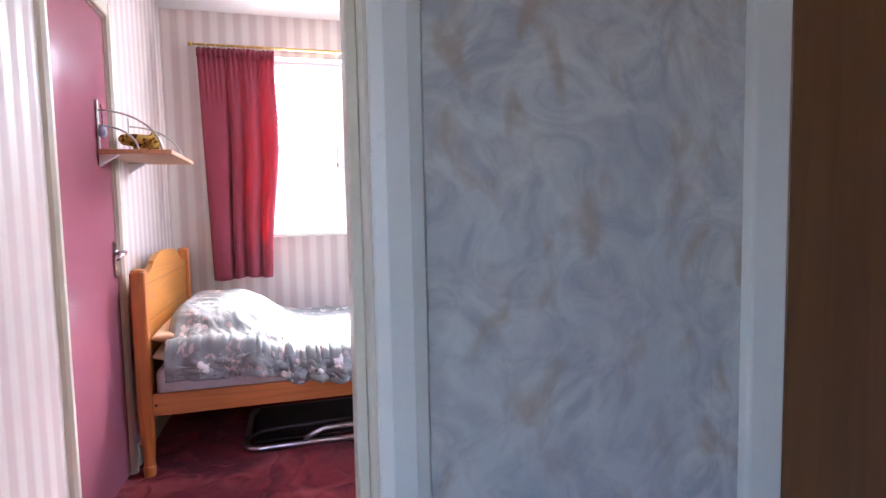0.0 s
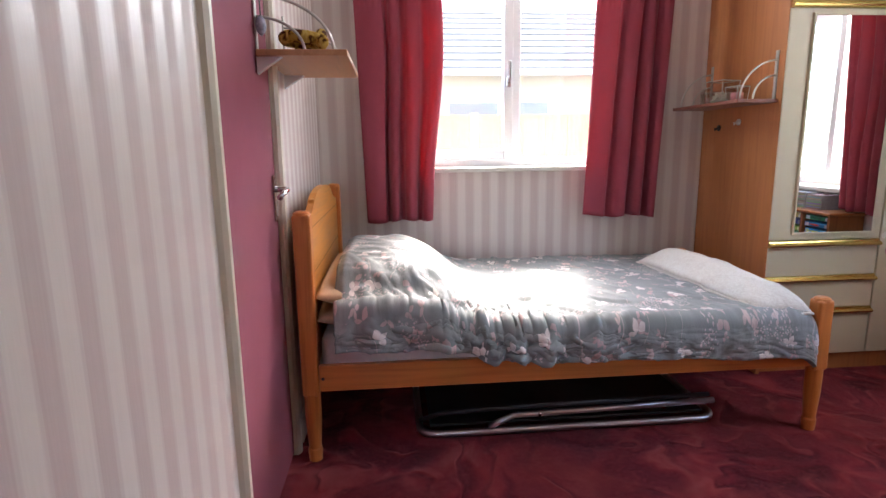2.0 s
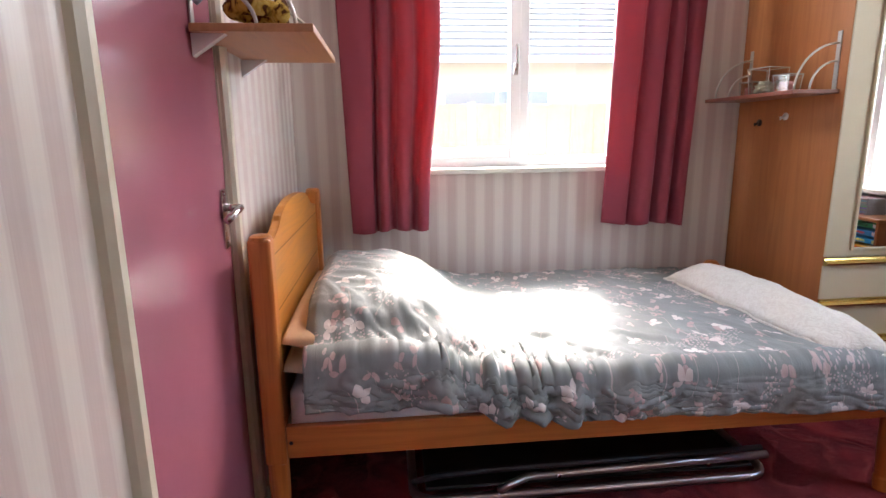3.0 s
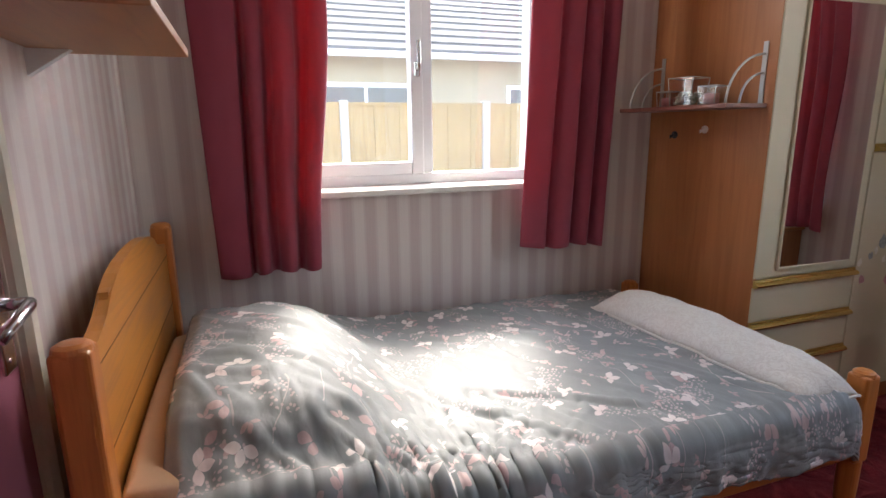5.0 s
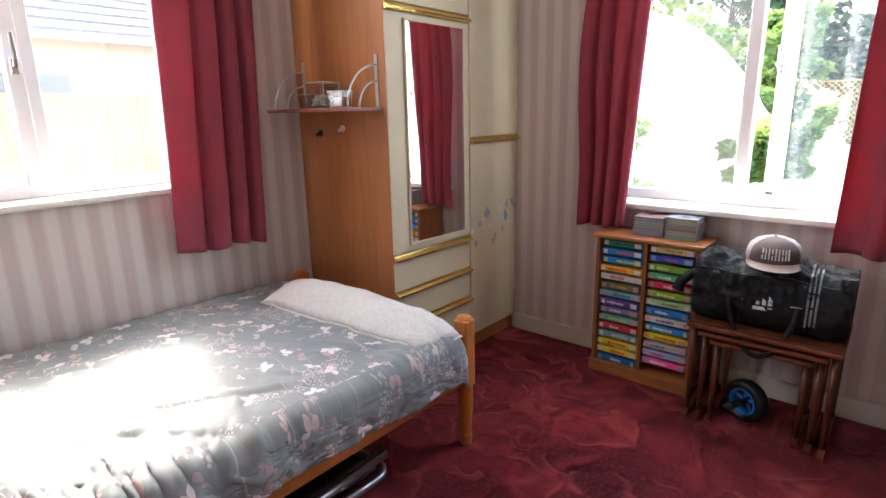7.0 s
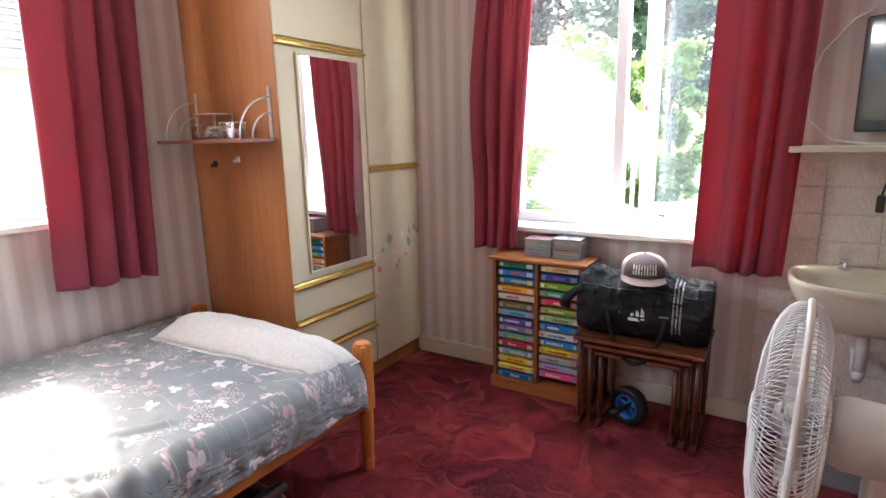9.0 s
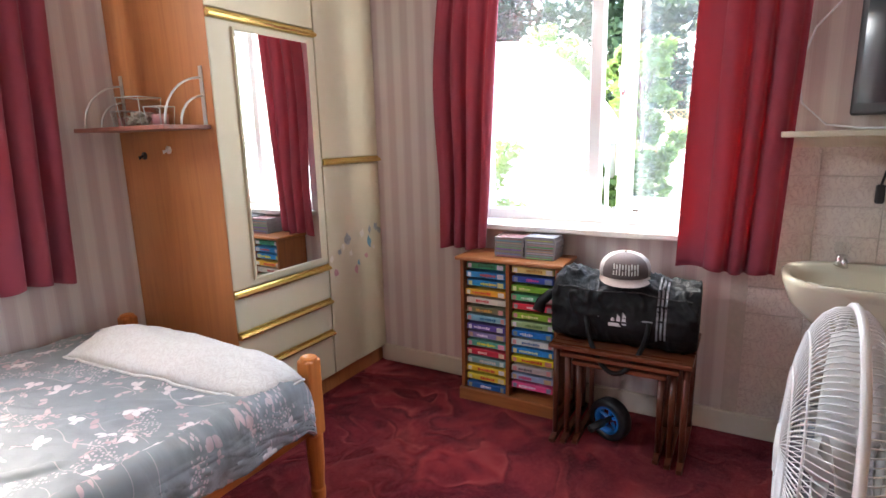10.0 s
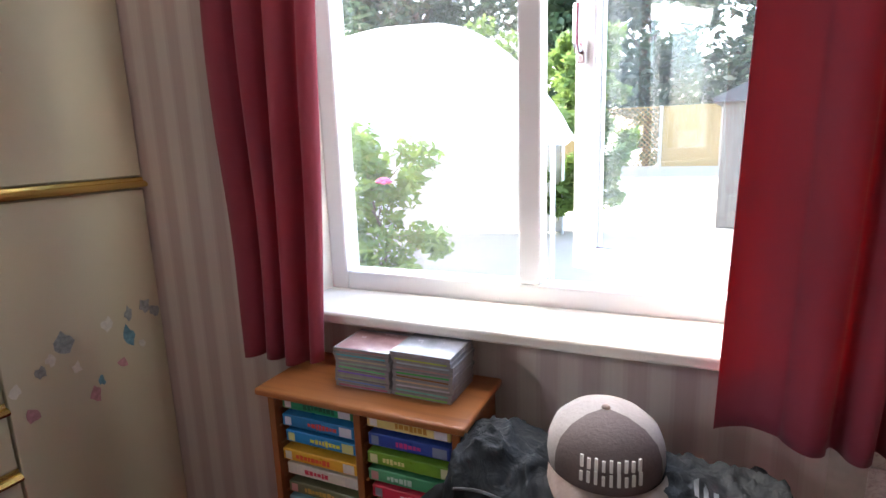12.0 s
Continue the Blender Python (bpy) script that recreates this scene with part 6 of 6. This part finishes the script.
def grille(name, depth, sign, wires):
    bm = bmesh.new()
    for i in range(wires):
        a = 2 * math.pi * i / wires
        pts = []
        for q in range(9):
            t = q / 8
            r = FR * (0.18 + 0.82 * math.sin(t * math.pi / 2))
            z = sign * depth * math.cos(t * math.pi / 2) ** 0.75
            tw = a + 0.12 * (1 - t)
            pts.append(fm @ Vector((r * math.cos(tw), r * math.sin(tw), z)))
        add_tube(bm, pts, 0.0011, 4)
    for rr in (0.18, 0.55, 0.8):
        t = math.asin(max(0, (rr - 0.18) / 0.82)) if rr > 0.18 else 0.0
        z = sign * depth * math.cos(t) ** 0.75
        add_tube(bm, [fm @ Vector((FR * rr * math.cos(b), FR * rr * math.sin(b), z)) for b in [2 * math.pi * q / 40 for q in range(40)]], 0.002, 5, True)
    return part(name, bm, M_WIRE, fan, "white wire grille", smooth=True)


grille("front_grille", 0.068, 1, 140)
grille("rear_grille", 0.050, -1, 140)
bm = bmesh.new()
add_tube(bm, [fm @ Vector((FR * 1.005 * math.cos(b), FR * 1.005 * math.sin(b), 0)) for b in [2 * math.pi * q / 64 for q in range(64)]], 0.006, 8, True)
part("rim", bm, M_FAN, fan, smooth=True)
bm = bmesh.new()
add_lathe(bm, [(0.001, 0.074), (0.034, 0.072), (0.040, 0.066), (0.040, 0.060), (0.001, 0.060)], 24, fm)
part("badge", bm, M_FAN, fan, smooth=True)
bm = bmesh.new()
add_lathe(bm, [(0.001, 0.035), (0.022, 0.032), (0.030, 0.02), (0.032, -0.02), (0.001, -0.02)], 20, fm)
hub = part("hub", bm, M_FAN, fan, smooth=True)
for i in range(3):
    bm = bmesh.new()
    rows_ = []
    for q in range(9):
        r = 0.028 + (FR - 0.055) * q / 8
        wdt = 0.018 + 0.062 * math.sin(math.pi * (0.12 + 0.78 * q / 8))
        row = []
        for j in range(7):
            v = j / 6 - 0.5
            aa = 2 * math.pi * i / 3 + v * 2 * wdt / max(r, 0.06)
            row.append(bm.verts.new(fm @ Vector((r * math.cos(aa), r * math.sin(aa), 0.045 * v * (1 - 0.35 * q / 8)))))
        rows_.append(row)
    for a, b in zip(rows_, rows_[1:]):
        for j in range(6):
            bm.faces.new((a[j], a[j + 1], b[j + 1], b[j]))
    bmesh.ops.solidify(bm, geom=list(bm.faces), thickness=0.002)
    part("blade", bm, M_FAN, fan, smooth=True)
bm = bmesh.new()
add_lathe(bm, [(0.001, -0.27), (0.050, -0.265), (0.062, -0.23), (0.066, -0.075), (0.056, -0.053), (0.001, -0.053)], 28, fm)
part("motor_housing", bm, M_FAN, fan, smooth=True)
back = fm @ Vector((0, 0, -0.14))
rod("pole", (back.x, back.y, 0.03), (back.x, back.y, FZ - 0.10), 0.014, M_FAN, fan)
bm = bmesh.new()
add_box(bm, (back.x - 0.03, back.y - 0.03, FZ - 0.16), (back.x + 0.03, back.y + 0.03, FZ - 0.03), 0.012, 3)
part("neck", bm, M_FAN, fan)
for a in (45, 135):
    d = Vector((math.cos(radians(a)), math.sin(radians(a)), 0)) * 0.26
    p = Vector((back.x, back.y, 0.015))
    bm = bmesh.new()
    add_tube(bm, [p - d, p + d], 0.013, 8)
    part("foot_bar", bm, M_FAN, fan, smooth=True)

# clutter under the basin
cr = thing("crate", 2.47, 1.10, 0.0, label="low grey crate of oddments under the washbasin", category="crate")
bm = bmesh.new()
for lo, hi in (((-0.16, -0.14, 0), (0.16, 0.14, 0.01)), ((-0.16, -0.14, 0.01), (-0.15, 0.14, 0.24)), ((0.15, -0.14, 0.01), (0.16, 0.14, 0.24)), ((-0.15, -0.14, 0.01), (0.15, -0.13, 0.24)), ((-0.15, 0.13, 0.01), (0.15, 0.14, 0.24))):
    add_box(bm, lo, hi, 0.002)
part("box", bm, speckled("grey crate plastic", (0.20, 0.21, 0.23), 0.5), cr)
for i in range(6):
    bm = bmesh.new()
    add_box(bm, (-0.12 + 0.04 * i, -0.11, 0.012), (-0.10 + 0.04 * i, 0.10, 0.26 - 0.01 * (i % 3)), 0.003)
    part("magazine", bm, speckled("magazine", (0.6, 0.58, 0.55) if i % 2 else (0.25, 0.3, 0.36), 0.4, 0.2, 30), cr)


# ---- outside ----
def outdoors():
    m = mat("lawn and patio", (0.2, 0.2, 0.15), 0.9)
    k = Net(m)
    a = k.noise(k.coord("Object"), 0.35, 4)
    b = k.noise(k.coord("Object"), 30, 4)
    c = k.ramp(a, [(0.45, (0.42, 0.40, 0.36)), (0.60, (0.36, 0.35, 0.30))])
    k.color(k.mix(k.math("MULTIPLY", b, 0.3), c, (0.25, 0.24, 0.20)))
    k.bump(b, 0.3, 0.02)
    return m


setting(box("ground", (-900, -900, -0.35), (900, 900, -0.16), outdoors()), "pale paved garden ground reaching to the horizon", "ground")
M_BRICKW = speckled("house render", (0.36, 0.30, 0.20), 0.9, 0.08, 12, 0.2)
M_ROOF = speckled("grey roof tile", (0.07, 0.068, 0.066), 0.85, 0.2, 18, 0.3)
M_FENCE = wood("fence timber", (0.20, 0.125, 0.04), (0.34, 0.23, 0.09), 0.85, 1.0, 2)
M_CONC = speckled("concrete", (0.36, 0.34, 0.30), 0.9, 0.1, 30, 0.3)


def fence_run(name, p0, p1, height, label, boards=True, trellis=False):
    p0, p1 = Vector(p0), Vector(p1)
    d = p1 - p0
    e = thing(name, p0.x, p0.y, -0.16, math.degrees(math.atan2(d.y, d.x)), label=label, category="fence")
    L = d.length
    n = max(1, round(L / 1.83))
    w = L / n
    for i in range(n + 1):
        box("post", (i * w - 0.05, -0.05, 0), (i * w + 0.05, 0.05, height + 0.06), M_CONC, e, 0.006)
    for i in range(n):
        x0, x1 = i * w + 0.05, (i + 1) * w - 0.05
        box("gravel_board", (x0, -0.02, 0), (x1, 0.02, 0.3), M_CONC, e)
        if trellis and i % 2:
            bm = bmesh.new()
            q = x0
            while q < x1 + height:
                for s in (1, -1):
                    a = (q, 0.012 * s, 0.3) if s > 0 else (x0 + x1 - q, 0.012 * s, 0.3)
                    b = (q - (height - 0.3), 0.012 * s, height) if s > 0 else (x0 + x1 - q + (height - 0.3), 0.012 * s, height)
                    A, B = Vector(a), Vector(b)
                    dd = B - A
                    ts = [0.0, 1.0]
                    lo = max(0.0, min((x0 - A.x) / dd.x, (x1 - A.x) / dd.x))
                    hi = min(1.0, max((x0 - A.x) / dd.x, (x1 - A.x) / dd.x))
                    if lo < hi:
                        add_tube(bm, [A + dd * lo, A + dd * hi], 0.018, 4)
                q += 0.16
            part("trellis", bm, M_FENCE, e, "open diamond trellis")
        else:
            k = 11
            for j in range(k):
                a, b = x0 + (x1 - x0) * j / k, x0 + (x1 - x0) * (j + 1) / k
                box("board", (a, -0.014 + 0.012 * (j % 2), 0.3), (b + 0.01, 0.0 + 0.012 * (j % 2), height), M_FENCE, e)
        box("rail", (x0, -0.03, height), (x1, 0.03, height + 0.035), M_FENCE, e)
    return e


fence_run("fence", (-4.5, 8.3, 0), (8.3, 8.3, 0), 1.72, "yellowish timber garden fence with concrete posts")
fence_run("fence", (20.5, 13, 0), (20.5, -4.5, 0), 2.15, "far timber fence with diamond trellis panels", trellis=True)

# neighbour's bungalow beyond the first fence
nb = thing("neighbour_house", 1.5, 11.5, -0.16, label="pale rendered bungalow with a low tiled roof", category="house")
box("wall", (-8, 0, 0), (8, 6, 2.75), M_BRICKW, nb)
bm = bmesh.new()
add_prism(bm, [(-0.45, 2.72), (6.45, 2.72), (3.0, 4.6)], "x", -8.4, 8.4)
part("roof", bm, M_ROOF, nb)
for j in range(10):
    y = -0.46 + j * 0.33
    z = 2.735 + (y + 0.45) * 1.88 / 3.45
    bm = bmesh.new()
    add_prism(bm, [(y, z), (y + 0.34, z + 0.185), (y + 0.34, z + 0.205), (y, z + 0.06)], "x", -8.4, 8.4)
    part("tile_course", bm, M_ROOF, nb)
box("gutter", (-8.4, -0.56, 2.62), (8.4, -0.46, 2.72), M_UPVC, nb, 0.02, 2)
box("downpipe", (-1.9, -0.10, 0), (-1.82, -0.02, 2.65), M_BLACK, nb)
for wx in (-5.0, -0.6, 3.2):
    w = box("window", (wx, -0.03, 1.25), (wx + 2.1, 0.02, 2.25), M_UPVC, nb, 0.01)
    for q in range(2):
        box("pane", (wx + 0.08 + q * 1.0, -0.036, 1.33), (wx + 1.02 + q * 1.0, -0.031, 2.17), mat("dark far glass", (0.05, 0.06, 0.07), 0.1), w)

# white garden canopy close to the east window
M_CANOPY = speckled("white canopy cloth", (0.80, 0.80, 0.79), 0.7, 0.04, 3, 0.2)
can = thing("garden_canopy", 7.55, 4.65, -0.16, 10, label="white domed garden canopy with open valance standing on the patio", category="canopy")
bm = bmesh.new()
S, rowsn = 1.72, 14
grid = []
for j in range(rowsn + 1):
    t = j / rowsn
    r = S * math.sin(t * math.pi / 2) ** 0.9
    z = 1.50 + 1.20 * math.cos(t * math.pi / 2) ** 1.8
    ring = []
    for i in range(48):
        a = 2 * math.pi * i / 48
        q = (abs(math.cos(a)) ** 5 + abs(math.sin(a)) ** 5) ** (-1 / 5)
        ring.append(bm.verts.new((r * q * math.cos(a), r * q * math.sin(a), z)) if j else None)
    grid.append(ring)
apex = bm.verts.new((0, 0, 2.7))
low = [bm.verts.new((v.co.x * 1.05, v.co.y * 1.05, 1.36 + 0.03 * math.sin(i * 2.0))) for i, v in enumerate(grid[-1])]
grid.append(low)
for i in range(48):
    bm.faces.new((apex, grid[1][i], grid[1][(i + 1) % 48]))
for a, b in zip(grid[1:], grid[2:]):
    for i in range(48):
        bm.faces.new((a[i], a[(i + 1) % 48], b[(i + 1) % 48], b[i]))
bmesh.ops.solidify(bm, geom=list(bm.faces), thickness=0.006)
part("roof", bm, M_CANOPY, can, smooth=True)
for sx in (-1, 1):
    for sy in (-1, 1):
        rod("leg", (sx * 1.62, sy * 1.62, 0), (sx * 1.62, sy * 1.62, 1.5), 0.022, M_UPVC, can)
for sy in (-1, 1):
    bm = bmesh.new()
    vs0 = [bm.verts.new((1.66, -1.6 + 3.2 * i / 30, 0.02)) for i in range(31)] if sy > 0 else [bm.verts.new((-1.6 + 3.2 * i / 30, 1.66, 0.02)) for i in range(31)]
    vs1 = [bm.verts.new((v.co.x + 0.02 * math.sin(i), v.co.y + 0.02 * math.cos(i), 1.56)) for i, v in enumerate(vs0)]
    for i in range(30):
        bm.faces.new((vs0[i], vs0[i + 1], vs1[i + 1], vs1[i]))
    bmesh.ops.solidify(bm, geom=list(bm.faces), thickness=0.006)
    part("side_wall", bm, M_CANOPY, can, smooth=True)

# garden shed
shed = thing("garden_shed", 11.2, 0.20, -0.16, -6, label="small weathered timber shed with a felt roof", category="shed")
M_SHED = wood("weathered shed timber", (0.13, 0.105, 0.08), (0.22, 0.18, 0.14), 0.9, 1.0, 2)
box("wall", (-0.9, -1.0, 0), (0.9, 1.0, 1.85), M_SHED, shed, 0.01)
bm = bmesh.new()
add_prism(bm, [(-1.12, 1.80), (1.12, 1.80), (1.12, 1.86), (0.0, 2.38), (-1.12, 1.86)], "x", -1.05, 1.05)
part("roof", bm, M_ROOF, shed)
for i in range(11):
    box("board", (-0.912, -0.99 + 0.18 * i, 0.02), (-0.90, -0.99 + 0.18 * i + 0.172, 1.80), M_SHED, shed)
box("window", (-0.93, -0.35, 0.95), (-0.912, 0.35, 1.5), M_UPVC, shed, 0.004)

# plants


def leaf_mat(name, dark, light):
    m = mat(name, light, 0.55)
    k = Net(m)
    g = k.n("ShaderNodeNewGeometry")
    k.color(k.mix(g.outputs["Random Per Island"], dark, light))
    tr = k.n("ShaderNodeBsdfTranslucent")
    tr.inputs[0].default_value = (*[min(1, c * 1.6) for c in light], 1)
    mx = k.n("ShaderNodeMixShader")
    mx.inputs[0].default_value = 0.35
    k.link(k.b.outputs[0], mx.inputs[1])
    k.link(tr.outputs[0], mx.inputs[2])
    k.link(mx.outputs[0], k.t.nodes["Material Output"].inputs[0])
    return m


M_LEAFD = leaf_mat("dark conifer leaves", (0.018, 0.035, 0.018), (0.05, 0.085, 0.035))
M_LEAFG = leaf_mat("bright garden leaves", (0.06, 0.11, 0.02), (0.15, 0.22, 0.05))
M_BARK = speckled("bark", (0.11, 0.085, 0.06), 0.95, 0.3, 30, 0.6)


def leaves_mesh(rnd, centres, per, leaf):
    vs, fs = [], []
    for (cx, cy, cz, cr) in centres:
        for _ in range(per):
            while True:
                p = Vector((rnd.uniform(-1, 1), rnd.uniform(-1, 1), rnd.uniform(-1, 1)))
                if p.length < 1:
                    break
            p = Vector((cx, cy, cz)) + p * cr
            a = Vector((rnd.gauss(0, 1), rnd.gauss(0, 1), rnd.gauss(0, 0.6))).normalized()
            b = a.cross(Vector((rnd.gauss(0, 1), rnd.gauss(0, 1), rnd.gauss(0, 1)))).normalized()
            l = leaf * rnd.uniform(0.6, 1.4)
            i = len(vs)
            vs += [p - a * l, p + b * l * 0.42, p + a * l, p - b * l * 0.42]
            fs.append((i, i + 1, i + 2, i + 3))
    me = bpy.data.meshes.new("crown")
    me.from_pydata([tuple(v) for v in vs], [], fs)
    return me


def tree(x, y, height, spread, seed, material, label, leaf=0.12, per=70, trunk=0.16, name="tree", low=0.25):
    rnd = random.Random(seed)
    e = thing(name, x, y, -0.16, rnd.uniform(0, 360), label=label, category=name)
    bm = bmesh.new()
    pts = [Vector((0.05 * math.sin(i), 0.06 * math.cos(i * 1.3), height * 0.8 * i / 8)) for i in range(9)]
    add_tube(bm, pts, trunk, 8, taper=lambda t: 1.0 - 0.8 * t)
    centres = []
    for i in range(int(16 + height * 2.2)):
        h = height * (low + (1 - low) * (i + 0.5) / (16 + height * 2.2))
        taper_ = (1 - ((h / height) - 0.45) ** 2 * 1.6)
        r = spread * max(0.2, taper_) * rnd.uniform(0.35, 1.0)
        a = rnd.uniform(0, 2 * math.pi)
        c = Vector((r * math.cos(a), r * math.sin(a), h + rnd.uniform(-0.2, 0.2)))
        start = Vector((0, 0, h * 0.75))
        add_tube(bm, [start, start.lerp(c, 0.5) + Vector((0, 0, 0.1)), c], trunk * 0.22, 5, taper=lambda t: 1 - 0.7 * t)
        for _ in range(3):
            o = Vector((rnd.gauss(0, 0.3), rnd.gauss(0, 0.3), rnd.gauss(0, 0.25))) * spread
            centres.append((*(c + o), spread * rnd.uniform(0.16, 0.32)))
    part("trunk", bm, M_BARK, e, smooth=True)
    me = leaves_mesh(rnd, centres, per, leaf)
    me.materials.append(material)
    cr_ = new("crown", me)
    cr_.parent = e
    return e


for x, y, h, s, sd in ((25, 12.5, 9.5, 3.0, 1), (24.5, 7.5, 8.5, 2.8, 2), (26, 3.2, 10, 3.2, 3), (24.5, -1.5, 8.6, 2.9, 4), (27, 17.5, 10, 3.3, 5)):
    tree(x, y, h, s, sd, M_LEAFD, "tall dark green tree behind the far fence", 0.22, 70, 0.22, low=0.12)
for x, y, h, s, sd in ((14.0, 8.6, 3.6, 1.3, 6), (15.5, 6.1, 3.9, 1.2, 7), (9.8, 3.05, 2.9, 0.55, 8), (13.0, 11.5, 3.3, 1.4, 9)):
    tree(x, y, h, s, sd, M_LEAFG, "bright green leafy garden tree", 0.10, 90, 0.06, low=0.08)
for x, y, h, s, sd in ((4.9, 3.75, 1.45, 0.38, 11), (5.2, 4.6, 1.7, 0.42, 14)):
    tree(x, y, h, s, sd, M_LEAFG, "bushy green rose shrub by the window", 0.045, 60, 0.02, "shrub", 0.1)
rb = thing("rose", 4.60, 3.50, 1.02, label="pink rose bloom on the shrub by the window", category="flower")
bm = bmesh.new()
for i in range(14):
    a = i * 2.4
    r = 0.012 + 0.003 * i
    bmesh.ops.create_uvsphere(bm, u_segments=8, v_segments=5, radius=0.020, matrix=Matrix.Translation((r * math.cos(a), r * math.sin(a), 0.016 - 0.002 * i)) @ Matrix.Diagonal((1, 1, 0.5, 1)))
part("petals", bm, speckled("rose petals", (0.55, 0.07, 0.16), 0.6, 0.2, 50), rb, smooth=True)
tube("stem", [(0, 0, -0.01), (0.03, 0.03, -0.25), (0.2, 0.15, -0.6), (0.3, 0.25, -1.1)], 0.006, M_LEAFG, rb, 6)

# ---- tiles, one by one ----
for i, (ty, tz) in enumerate(TILE_SPOTS):
    t_ = new("tile", tm)
    t_.parent = tiles
    t_.location = (0, ty, tz)
